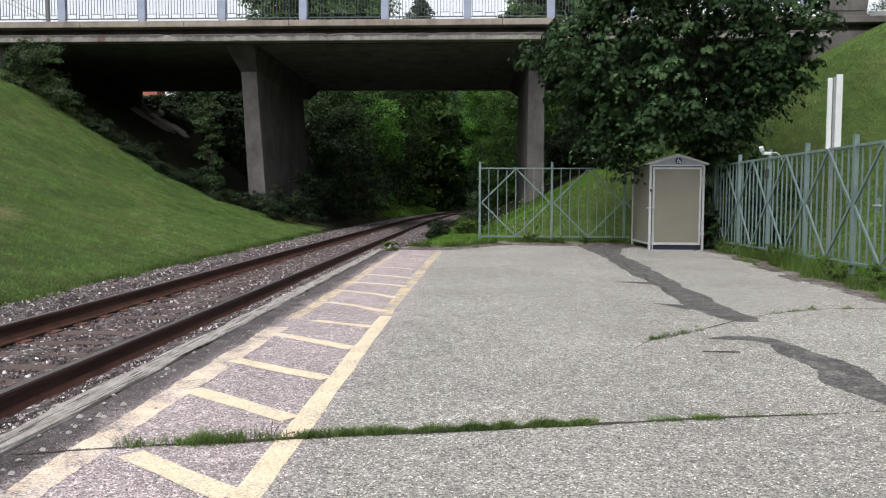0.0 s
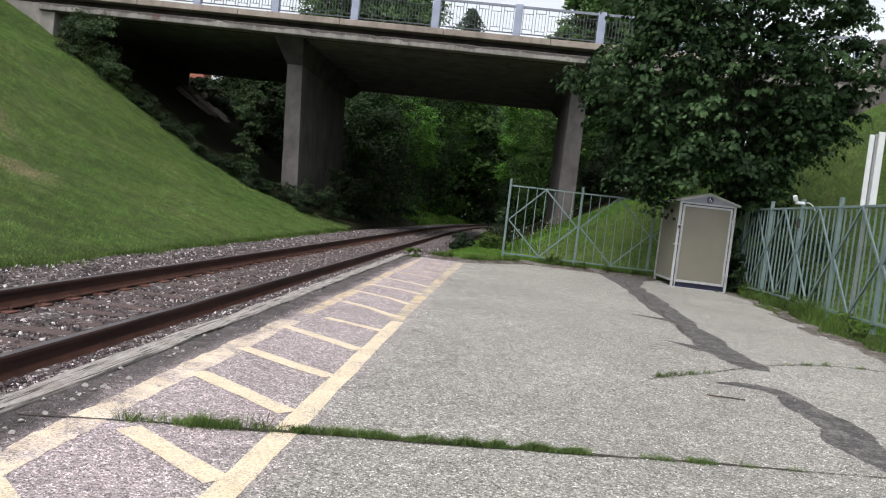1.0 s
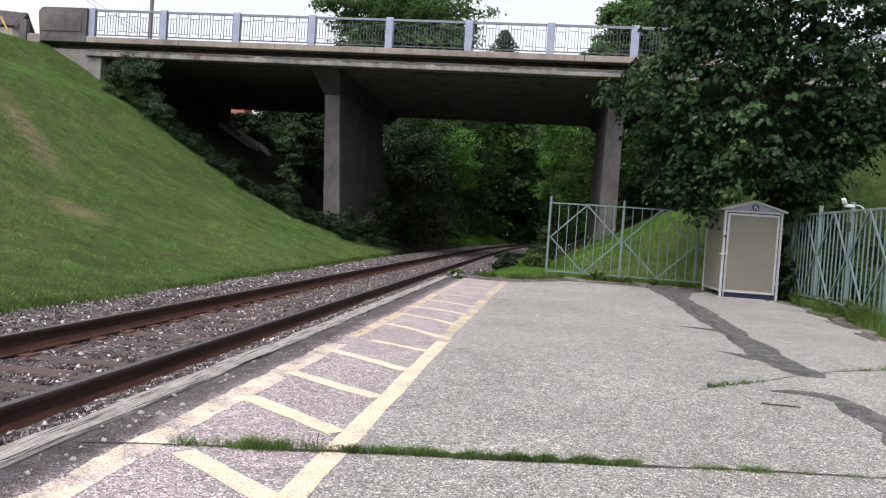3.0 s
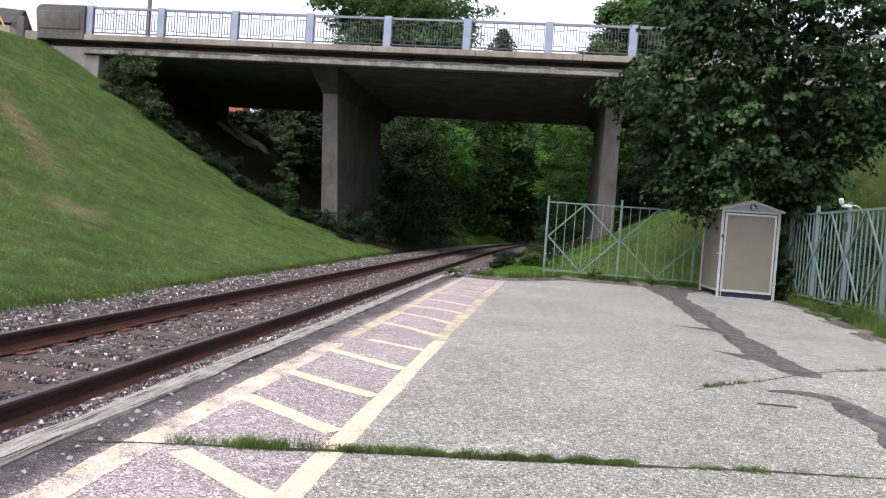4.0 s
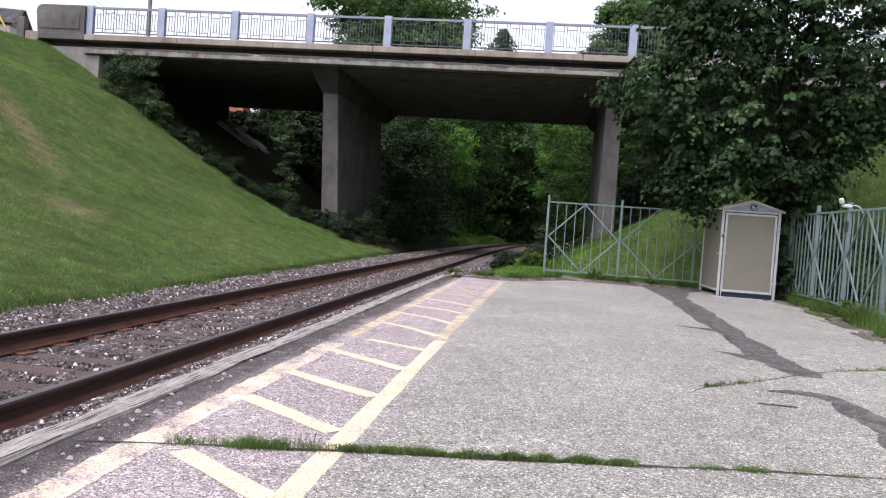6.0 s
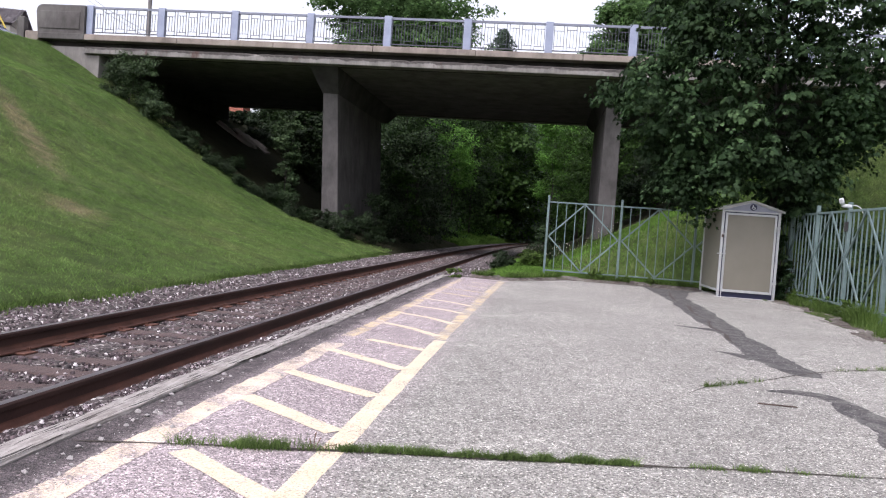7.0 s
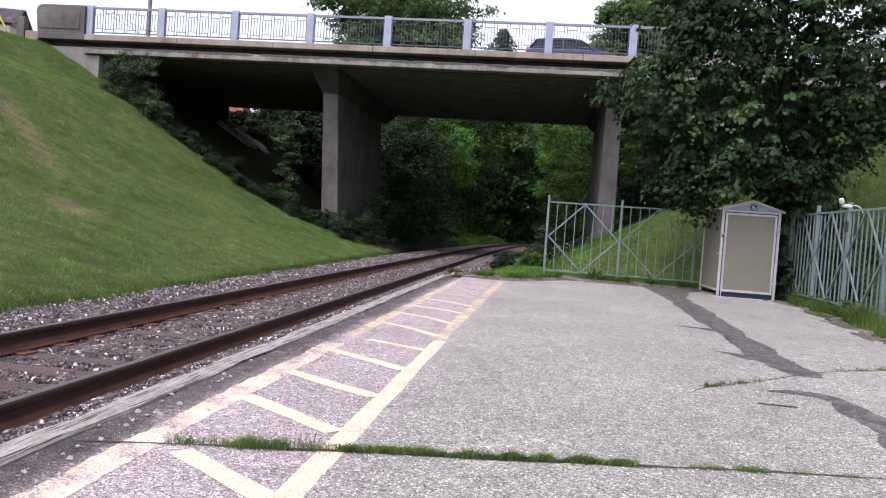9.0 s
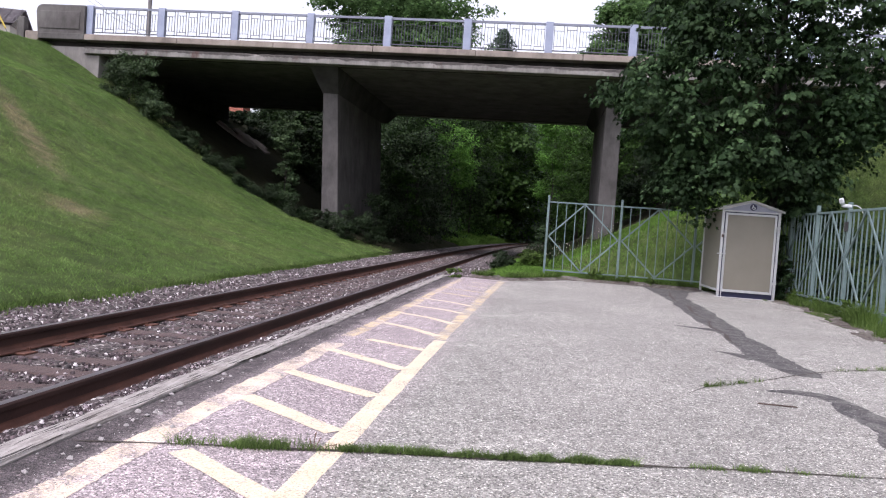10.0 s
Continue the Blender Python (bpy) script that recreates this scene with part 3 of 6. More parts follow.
def markings():
    t = thing("platform_marking", "faded yellow painted ladder marking along the platform edge", "road marking")
    part("edge_line", ribbon("edge_line", [(-0.97, -2), (-0.97, 7.6)], [0.125, 0.125], PAINT, 0.002, 0.004, seed=2), parent=t)
    part("edge_line", ribbon("edge_line", [(-0.985, 7.63), (-0.985, 10), (-0.955, 13), (-0.91, 17.4)], [0.13, 0.145, 0.155, 0.155], FADED, 0.002, 0.006, seed=3), parent=t)
    part("edge_line", ribbon("edge_line", [(-1.86, -2), (-1.855, 6.9)], [0.20, 0.18], WORN, 0.002, 0.016, seed=4), parent=t)
    part("edge_line", ribbon("edge_line", [(-1.88, 7.3), (-1.84, 7.9), (-1.835, 13.2), (-1.79, 17.0)], [0.14, 0.15, 0.13, 0.10], FADED, 0.002, 0.010, seed=5), parent=t)
    rungs = [(-1.66, 3.43, -1.34, 3.18, 2.92), (-1.82, 4.60, -1.36, 4.23, 3.95), (-1.84, 5.47, -1.38, 5.13, 4.89), (-1.84, 6.55, -1.45, 6.25, 5.90),
             (-1.66, 7.29, -1.33, 7.10, 6.92), (-1.78, 8.61, -1.40, 8.34, 7.85), (-1.82, 9.72, -1.36, 9.44, 8.99), (-1.84, 10.72, -1.37, 10.53, 10.2),
             (-1.83, 11.9, -1.34, 11.64, 11.25), (-1.81, 13.2, -1.45, 13.05, 12.7), (-1.76, 14.2, -1.38, 14.1, 13.8), (-1.65, 15.3, -1.38, 15.2, 15.0), (-1.55, 16.4, -1.36, 16.3, 16.1),
             (-1.81, 2.66, -1.36, 2.27, 2.0), (-1.81, 1.38, -1.36, 1.06, 0.90), (-1.81, 0.36, -1.36, 0.04, -0.12), (-1.81, -0.66, -1.36, -0.98, -1.14)]
    for k, (x0, y0, x1, y1, y2) in enumerate(rungs):
        w = 0.125 if k < 4 or k > 12 else 0.105
        part("cross_stripe", ribbon("cross_stripe", [(x0, y0), (x1, y1), (-1.0, y2)], [w, w, w * 1.1], PAINT if k < 9 or k > 12 else FADED, 0.0035, 0.006, seed=10 + k), parent=t)


markings()

TAR1 = [(3.3, 20.0), (3.01, 18.7), (2.84, 17.0), (2.77, 15.6), (2.73, 13.85), (2.63, 12.45), (2.59, 11.3), (2.53, 10.35), (2.53, 9.6), (2.46, 8.9), (2.45, 8.3), (2.47, 7.95), (2.53, 7.65), (2.56, 7.4)]
TAR2 = [(1.88, 6.53), (2.14, 6.58), (2.30, 6.52), (2.38, 6.3), (2.36, 5.95), (2.41, 5.65), (2.40, 5.3), (2.33, 5.0), (2.34, 4.75), (2.39, 4.5), (2.5, 4.0), (2.7, 3.2)]
tp = tagged(part("tar_patch", ribbon("tar_patch", TAR1, [1.5, 0.95, 0.56, 0.44, 0.52, 0.44, 0.43, 0.36, 0.46, 0.44, 0.42, 0.40, 0.32, 0.12], TAR, 0.0015, 0.024, step=0.025, seed=7, soft=23)), "dark tar repair running over the asphalt to the shed", "asphalt patch")
part("branch", ribbon("branch", [(1.83, 10.95), (2.12, 10.95), (2.45, 10.8)], [0.05, 0.16, 0.34], TAR, 0.0025, 0.015, seed=8), parent=tp)
part("branch", ribbon("branch", [(1.86, 8.74), (2.07, 8.62), (2.35, 8.3)], [0.04, 0.16, 0.4], TAR, 0.0025, 0.015, seed=9), parent=tp)
tagged(part("tar_patch", ribbon("tar_patch", TAR2, [0.05, 0.20, 0.20, 0.18, 0.26, 0.34, 0.30, 0.36, 0.34, 0.34, 0.34, 0.28], TAR, 0.0015, 0.02, step=0.025, seed=12, soft=17)), "dark tar repair winding over the asphalt beside a crack", "asphalt patch")

CRACK1 = [(-2.2, 3.36), (-1.96, 3.42), (-1.70, 3.49), (-1.20, 3.60), (-0.66, 3.74), (-0.10, 3.86), (0.56, 4.01), (0.77, 4.05), (1.22, 4.15), (1.75, 4.23), (2.4, 4.35), (3.4, 4.5)]
OLD_CRACK = [(3.0, 18.6), (2.78, 17.0), (2.66, 15.4), (2.72, 14.6), (2.56, 13.2), (2.60, 12.2), (2.42, 11.3), (2.46, 10.6), (2.36, 9.9), (2.34, 9.3)]
CRACK2 = [(0.85, 5.6), (1.08, 5.92), (1.43, 6.53), (1.85, 6.85), (2.27, 7.32), (2.73, 7.79), (3.3, 8.2), (3.8, 8.4), (4.4, 8.4)]
CRACKMAT = plain("crack_soil", (0.03, 0.025, 0.02), (0.07, 0.055, 0.045), 20, 0.95)
part("crack", ribbon("crack", OLD_CRACK, [0.02, 0.05, 0.02, 0.06, 0.03, 0.02, 0.05, 0.025, 0.04, 0.01], CRACKMAT, 0.003, 0.014, 0.03, seed=23), parent=tp, label="dark open crack along the tar")
tagged(part("pavement_crack", ribbon("pavement_crack", CRACK1, [0.006] * 3 + [0.04] * 4 + [0.010] * 5, CRACKMAT, 0.0045, 0.006, seed=21)), "long crack across the asphalt filled with soil", "crack")
tagged(part("pavement_crack", ribbon("pavement_crack", CRACK2, [0.004, 0.006] + [0.012] * 3 + [0.024] * 4, CRACKMAT, 0.0045, 0.005, seed=22)), "crooked crack in the asphalt with sparse weeds", "crack")


def aggregate():
    """Chips of stone that stand proud of the worn asphalt."""
    rng = np.random.default_rng(29)
    n = 26000
    y = 2.3 + 7.0 * rng.random(n) ** 1.7
    x = rng.uniform(-2.1, 4.6, n)
    keep = ((np.abs(x + 0.97) > 0.075) | (rng.random(n) < 0.3)) & ((x > -1.76) | (rng.random(n) < 0.22)) & (((x < -1.8) | (x > -1.03)) | (rng.random(n) < 0.55))
    for tar in (TAR1, TAR2):
        ty, tx = np.array(tar)[::-1, 1], np.array(tar)[::-1, 0]
        keep &= (np.abs(x - np.interp(y, ty, tx)) > 0.2) | (y < ty[0]) | (y > ty[-1]) | (rng.random(n) < 0.2)
    x, y = x[keep], y[keep]
    n = len(x)
    r = rng.uniform(0.0022, 0.0052, n)
    a = rng.uniform(0, 6.28, (n, 1)) + np.array([[0.0, 1.57, 3.14, 4.71]]) + rng.uniform(-0.5, 0.5, (n, 4))
    rr = r[:, None] * rng.uniform(0.6, 1.3, (n, 4))
    base = np.stack([x[:, None] + rr * np.cos(a), y[:, None] + rr * np.sin(a), np.broadcast_to((surf(x, y) - 0.0005)[:, None], (n, 4))], -1)
    top = np.stack([x[:, None] + 0.55 * rr * np.cos(a), y[:, None] + 0.55 * rr * np.sin(a), (surf(x, y) + r * 0.75)[:, None] + rng.uniform(-0.0007, 0.0007, (n, 4))], -1)
    v = np.concatenate([base, top], 1).reshape(-1, 3)
    q = np.array([(4, 5, 6, 7), (0, 1, 5, 4), (1, 2, 6, 5), (2, 3, 7, 6), (3, 0, 4, 7)])
    f = (np.arange(n)[:, None, None] * 8 + q[None]).reshape(-1, 4)
    tagged(new("aggregate", array_mesh("aggregate", v, f, CHIP)), "small pale and dark stone chips set in the worn asphalt", "gravel", kind="stuff")


aggregate()


def along(pts, n, rng, spread, lo=0.0, hi=1.0):
    pts = np.array(pts, float)
    seg = np.r_[0, np.cumsum(np.linalg.norm(np.diff(pts, axis=0), axis=1))]
    s = rng.uniform(lo, hi, n) * seg[-1]
    return np.c_[np.interp(s, seg, pts[:, 0]) + rng.normal(0, spread, n), np.interp(s, seg, pts[:, 1]) + rng.normal(0, spread, n)]


def crack_grass():
    rng = np.random.default_rng(31)
    def put(label, xy, hmin, hmax, width):
        roots = np.c_[xy, surf(xy[:, 0], xy[:, 1]) + 0.004]
        mound = 0.45 + 0.75 * np.abs(np.sin(xy[:, 0] * 11 + 2 * np.sin(xy[:, 0] * 4.3)))
        me = blade_mesh("grass_strip", roots, rng.uniform(hmin, hmax, len(xy)) * mound, width, CRACKGRASS, rng, 1.5)
        tagged(part("grass_strip", me), label, "grass", kind="stuff")
    # dense strip, then thinner clumps to the side
    a = along([(-0.93, 3.67)] + CRACK1[4:7], 6500, rng, 0.014)
    a = a[rng.random(len(a)) < 0.35 + 0.65 * (np.sin(a[:, 0] * 9) * np.sin(a[:, 0] * 23 + 1) > -0.35)]
    b = np.concatenate([along([(cx - 0.04, cy), (cx + 0.04, cy + 0.01)], n, rng, 0.022) for cx, cy, n in ((-1.66, 3.5, 110), (-1.55, 3.53, 50), (-1.43, 3.55, 240), (-1.36, 3.56, 300), (-1.28, 3.58, 330), (-1.22, 3.6, 200), (-1.08, 3.63, 90), (-1.0, 3.65, 60))])
    c = np.concatenate([along([(cx - 0.04, cy), (cx + 0.04, cy)], n, rng, 0.018) for cx, cy, n in ((0.88, 4.07, 60), (0.97, 4.09, 120), (1.12, 4.12, 160), (1.2, 4.13, 120), (1.42, 4.17, 60), (1.66, 4.21, 40))])
    put("green grass strip growing in the asphalt crack", a, 0.010, 0.042, 0.0020)
    put("taller grass clumps growing in the asphalt crack", b, 0.015, 0.070, 0.0019)
    put("thin grass tufts growing in the asphalt crack", c, 0.010, 0.035, 0.0018)
    d = np.concatenate([along([(cx - 0.06, cy - 0.04), (cx + 0.06, cy + 0.04)], n, rng, 0.02) for cx, cy, n in ((1.45, 6.5, 220), (1.58, 6.63, 160), (1.74, 6.77, 120), (1.9, 6.9, 60), (3.0, 8.0, 60), (3.25, 8.15, 140), (3.5, 8.3, 90), (3.9, 8.4, 100))])
    put("grass tufts growing in the crooked crack", d[::2], 0.015, 0.055, 0.0025)


crack_grass()
dw = bmesh.new()
for dx, dy, h in ((0.0, 0.0, 0.085), (0.012, 0.004, 0.06), (-0.014, 0.003, 0.05), (0.05, 0.01, 0.035)):
    tube([(-1.06 + dx, 3.66 + dy, 0.0), (-1.06 + dx * 1.4, 3.66 + dy, h * 0.6), (-1.06 + dx * 2.2 + 0.006, 3.66, h)], [0.0022, 0.002, 0.0035], 5, dw)
tagged(part("dead_weed", dw, plain("dry_stem", (0.10, 0.055, 0.035), (0.20, 0.12, 0.075), 30, 0.9)), "dry brown weed stems standing in the asphalt crack", "weed")
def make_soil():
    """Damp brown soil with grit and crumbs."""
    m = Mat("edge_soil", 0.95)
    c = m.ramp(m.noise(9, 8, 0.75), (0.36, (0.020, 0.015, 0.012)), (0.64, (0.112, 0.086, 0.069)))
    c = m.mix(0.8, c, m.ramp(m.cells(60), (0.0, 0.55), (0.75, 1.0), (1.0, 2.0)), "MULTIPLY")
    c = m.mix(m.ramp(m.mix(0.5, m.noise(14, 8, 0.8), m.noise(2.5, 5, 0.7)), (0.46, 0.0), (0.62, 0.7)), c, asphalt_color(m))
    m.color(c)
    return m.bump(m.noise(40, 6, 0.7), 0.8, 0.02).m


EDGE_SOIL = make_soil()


def soil_bank(label, x, y, dx, dy, profile, seed):
    """Loose soil heaped against the edge of the asphalt; its toe lies raggedly on it."""
    rng = np.random.default_rng(seed)
    n = len(x)
    rough = lambda a, w: np.convolve(rng.normal(0, a, n + w - 1), np.ones(w) / w ** 0.5, "valid")
    cols = []
    for k, (off, z) in enumerate(profile):
        o = off + rough(0.035 if k < 2 else 0.02, 7)
        zz = surf(x, y) + z + (0 if k == 0 else np.abs(rough(0.006, 3)))
        cols.append(np.c_[x + dx * o, y + dy * o, zz])
    v = np.stack(cols, 1).reshape(-1, 3)
    m = len(profile)
    i = (np.arange(n - 1)[:, None] * m + np.arange(m - 1)[None, :]).reshape(-1, 1)
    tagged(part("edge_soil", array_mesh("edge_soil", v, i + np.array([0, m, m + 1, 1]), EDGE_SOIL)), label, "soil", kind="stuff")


ky = np.arange(6.0, 18.6, 0.05)
soil_bank("dark bare soil along the edge of the asphalt", asphalt_edge(ky), ky, 1.0, 0.0, [(-0.16, -0.004), (-0.08, 0.004), (0.04, 0.008), (0.22, 0.006), (0.4, -0.05)], 41)
kx = np.arange(-1.7, 4.05, 0.04)
soil_bank("brown bare soil at the end of the asphalt below the gate", kx, plat_end(kx), 0.0, 1.0, [(-0.16, -0.004), (-0.10, 0.006), (0.02, 0.028), (0.16, 0.058), (0.36, 0.072), (0.62, 0.066), (0.85, 0.0)], 43)
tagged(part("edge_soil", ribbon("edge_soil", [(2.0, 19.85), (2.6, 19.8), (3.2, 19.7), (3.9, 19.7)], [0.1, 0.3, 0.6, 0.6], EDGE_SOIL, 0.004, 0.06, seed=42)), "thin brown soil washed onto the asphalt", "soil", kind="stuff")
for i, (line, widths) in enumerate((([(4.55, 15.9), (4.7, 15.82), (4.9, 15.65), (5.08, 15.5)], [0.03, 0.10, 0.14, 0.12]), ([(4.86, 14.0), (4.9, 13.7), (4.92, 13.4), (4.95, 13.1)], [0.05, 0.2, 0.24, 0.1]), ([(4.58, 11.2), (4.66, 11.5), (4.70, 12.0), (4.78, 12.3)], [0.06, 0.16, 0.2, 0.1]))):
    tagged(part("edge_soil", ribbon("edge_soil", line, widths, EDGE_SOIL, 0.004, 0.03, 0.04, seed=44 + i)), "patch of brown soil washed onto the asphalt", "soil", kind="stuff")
sb = tube([(1.65, 5.895, 0.012), (1.8, 5.885, 0.013), (1.93, 5.89, 0.012)], [0.006, 0.007, 0.005], 6)
tagged(part("metal_rod", sb, STICK), "thin rusty rod lying on the asphalt", "rod")


# ================= railway =================
def rail_x(side, y):
    return -3.67 + side * 0.755 + bend(np.asarray(y, float))


RAIL_PROFILE = [(-0.076, -0.172), (0.076, -0.172), (0.076, -0.160), (0.022, -0.148), (0.010, -0.125), (0.010, -0.112), (0.010, -0.050), (0.034, -0.040), (0.036, -0.012), (0.028, 0.0), (-0.028, 0.0), (-0.036, -0.012), (-0.034, -0.040), (-0.010, -0.050), (-0.010, -0.112), (-0.010, -0.125), (-0.022, -0.148), (-0.076, -0.160)]


def rail_mesh(side):
    ys = np.r_[np.arange(-20, 36, 4), np.arange(36, 131, 2.5)]
    pr = np.array(RAIL_PROFILE)
    v = np.concatenate([np.c_[rail_x(side, y) + pr[:, 0], np.full(len(pr), y), pr[:, 1]] for y in ys])
    k = len(pr)
    f = [(r * k + i, r * k + (i + 1) % k, (r + 1) * k + (i + 1) % k, (r + 1) * k + i) for r in range(len(ys) - 1) for i in range(k)]
    me = mesh("rail", v, f, RUST)
    me.materials.append(RAILTOP)
    me.materials.append(FLANGE)
    for p in me.polygons:
        if abs(p.normal.z) > 0.9 and p.center.z > -0.01:
            p.material_index = 1
        elif p.center.z < -0.113:
            p.material_index = 2
    return me


track = thing("railway_track", "rusty single railway track on timber sleepers curving under the bridge", "railway track")
for side in (-1, 1):
    part("rail", rail_mesh(side), parent=track, label="rusty brown steel rail")



BED_U = [-2.9, -2.2, -1.2, -0.7, 0.0, 0.82, 0.90, 1.05, 1.3, 2.0, 2.6]
BED_Z = [-0.22, -0.14, -0.16, -0.195, -0.195, -0.165, -0.115, -0.075, -0.045, -0.15, -0.32]


def ballast():
    rng = np.random.default_rng(8)
    ys = np.r_[np.arange(-20, 40, 0.25), np.arange(40, 131, 1.0)]
    us = np.linspace(-2.9, 2.6, 60)
    U, Y = np.meshgrid(us, ys)
    top = np.interp(U, BED_U, BED_Z)
    Z = top + rng.normal(0, 0.012, U.shape)
    X = -3.67 + bend(Y) + U
    X = np.where((Y < PLAT_END + 0.1) & (X > -2.36), -2.36, X)
    nx, ny = len(us), len(ys)
    i = (np.arange(ny - 1)[:, None] * nx + np.arange(nx - 1)[None, :]).reshape(-1, 1)
    me = array_mesh("ballast_bed", np.c_[X.ravel(), Y.ravel(), Z.ravel()], i + np.array([0, 1, nx + 1, nx]), BED)
    tagged(new("ballast_bed", me), "grey crushed stone track bed", "ballast", kind="structure")
    # loose stones
    n = 84000
    y = 2.0 + 40 * rng.random(n) ** 2.1
    u = np.where(rng.random(n) < 0.16, rng.uniform(0.84, 1.27, n), rng.uniform(-2.6, 2.2, n))
    x = -3.67 + u + bend(y)
    keep = ((y > PLAT_END + 0.1) | (x < -2.395)) & (np.abs(np.abs(u) - 0.755) > 0.085)
    on_tie = (np.abs((y + 6.0 + 0.26) % 0.52 - 0.26) < 0.10) & (np.abs(u) < 1.25)
    keep &= ~(on_tie & (rng.random(n) < 0.86))
    x, y, u = x[keep], y[keep], u[keep]
    n = len(x)
    z = np.interp(u, BED_U, BED_Z)
    cube = np.array([(sx, sy, sz) for sx in (-1, 1) for sy in (-1, 1) for sz in (-1, 1)], float) * 0.5
    s = (0.010 + 0.020 * rng.random(n) ** 2.2) * np.where((u > 0.8) & (u < 1.3), 0.68, 1.0)
    v = cube[None] * rng.uniform(0.55, 1.25, (n, 1, 3)) * s[:, None, None]
    v += rng.uniform(-0.33, 0.33, v.shape) * s[:, None, None]
    a = rng.uniform(0, 6.28, n)
    b = rng.uniform(-0.8, 0.8, n)
    ca, sa, cb, sb_ = np.cos(a), np.sin(a), np.cos(b), np.sin(b)
    vx, vy, vz = v[..., 0], v[..., 1], v[..., 2]
    vy, vz = vy * cb[:, None] - vz * sb_[:, None], vy * sb_[:, None] + vz * cb[:, None]
    vx, vy = vx * ca[:, None] - vy * sa[:, None], vx * sa[:, None] + vy * ca[:, None]
    v = np.stack([vx + x[:, None], vy + y[:, None], vz + (z + s * 0.22)[:, None]], -1).reshape(-1, 3)
    q = np.array([(0, 1, 3, 2), (4, 6, 7, 5), (0, 4, 5, 1), (2, 3, 7, 6), (1, 5, 7, 3)])
    f = (np.arange(n)[:, None, None] * 8 + q[None]).reshape(-1, 4)
    tagged(new("ballast", array_mesh("ballast", v, f, STONE)), "loose crushed ballast stones, grey to white", "ballast", kind="stuff")


ballast()


def strays():
    rng = np.random.default_rng(18)
    pebble = bmesh.new()
    bmesh.ops.create_icosphere(pebble, subdivisions=1, radius=1.0)
    for v in pebble.verts:
        v.co *= rng.uniform(0.5, 1.25)
    me = bm_mesh("stray_stone", pebble, PALE_STONE)
    for k in range(80):
        y = 2.6 + 9 * rng.random() ** 2
        x = -2.2 + abs(rng.normal(0, 0.15))
        r = 0.004 + 0.013 * rng.random() ** 2 if k > 9 else rng.uniform(0.010, 0.018)
        if k < 10:
            x, y = -2.17 + 0.13 * rng.random(), 3.0 + 1.3 * rng.random()
        ob = part("stray_stone", me, m=Matrix.LocRotScale((x, y, r * 0.4), Euler((0, 0, rng.uniform(0, 6))), (r * 1.3, r, r * 0.7)))
        tagged(ob, "pale loose stone lying on the platform edge", "stone", "stray stones")


strays()

# ================= bridge =================
Y0, Y1 = 32.0, 46.7
ZT, ZS = 8.64, 7.78
BX0, BX1 = -20.5, 13.6
bridge = thing("road_bridge", "grey concrete road bridge with stained fascia and tapered wall piers", "bridge")


def worn_beam(x0, x1, ya, yb, z0, z1, seed):
    """A long beam whose front arrises have crumbled here and there."""
    rng = np.random.default_rng(seed)
    xs = np.linspace(x0, x1, 300)
    soft = lambda k, s: np.convolve(rng.normal(0, s, len(xs) + k - 1), np.ones(k) / k, "valid")
    bite = np.clip(soft(3, 0.06) - 0.025, 0, 0.09) + np.abs(rng.normal(0, 0.006, len(xs)))
    chip = np.clip(soft(3, 0.03) - 0.02, 0, 0.03) + np.abs(rng.normal(0, 0.004, len(xs)))
    d = 1 if yb > ya else -1
    ring = lambda i: [(ya, z0 + 0.02 + chip[i]), (ya, z1 - 0.03 - bite[i]), (ya + d * (0.02 + 0.6 * bite[i]), z1 - 0.4 * bite[i]), (yb, z1), (yb, z0), (ya + d * (0.03 + chip[i]), z0)]
    v = [(x, yy, zz) for i, x in enumerate(xs) for yy, zz in ring(i)]
    f = [(6 * i + k, 6 * i + (k + 1) % 6, 6 * i + 6 + (k + 1) % 6, 6 * i + 6 + k) for i in range(len(xs) - 1) for k in range(6)]
    f += [tuple(range(6)), tuple(range(6 * len(xs) - 1, 6 * len(xs) - 7, -1))]
    bm = bmesh.new()
    vs = [bm.verts.new(p) for p in v]
    for q in f:
        bm.faces.new([vs[k] for k in q])
    bmesh.ops.recalc_face_normals(bm, faces=bm.faces[:])
    return bm


def bridge_deck():
    part("deck", box(BX0 - 1.0, BX1 + 1.0, Y0 + 0.87, Y1 - 0.87, ZS + 0.02, 8.42), CONC_SOFFIT, bridge)
    for y, d in ((Y0, 1), (Y1, -1)):
        a, b = sorted((y, y + d * 0.34))
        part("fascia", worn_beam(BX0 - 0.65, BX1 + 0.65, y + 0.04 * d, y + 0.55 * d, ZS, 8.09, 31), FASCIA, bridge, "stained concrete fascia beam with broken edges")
        part("recess_beam", box(BX0 - 2.9, BX1 + 2.9, a + 0.52 * d, b + 0.52 * d, ZS + 0.03, 8.37), CONC_SHADOW, bridge, "recessed beam coloured near black for the shadow under the kerb")
        a, b = sorted((y, y + d * 0.55))
        ends = [BX0 - 2.95, BX0 - 0.68] + [BX0 - 0.68 + (BX1 - BX0 + 1.36) * k / 8 for k in range(1, 9)] + [BX1 + 2.95]
        for k in range(len(ends) - 1):
            dark = k in (0, len(ends) - 2)
            part("kerb", box(ends[k] + 0.008, ends[k + 1] - 0.008, a, b, 8.375, ZT, 0.025), CONC_DARK if dark else CONC_PALE, bridge, "dark weathered kerb block" if dark else "pale concrete kerb block")


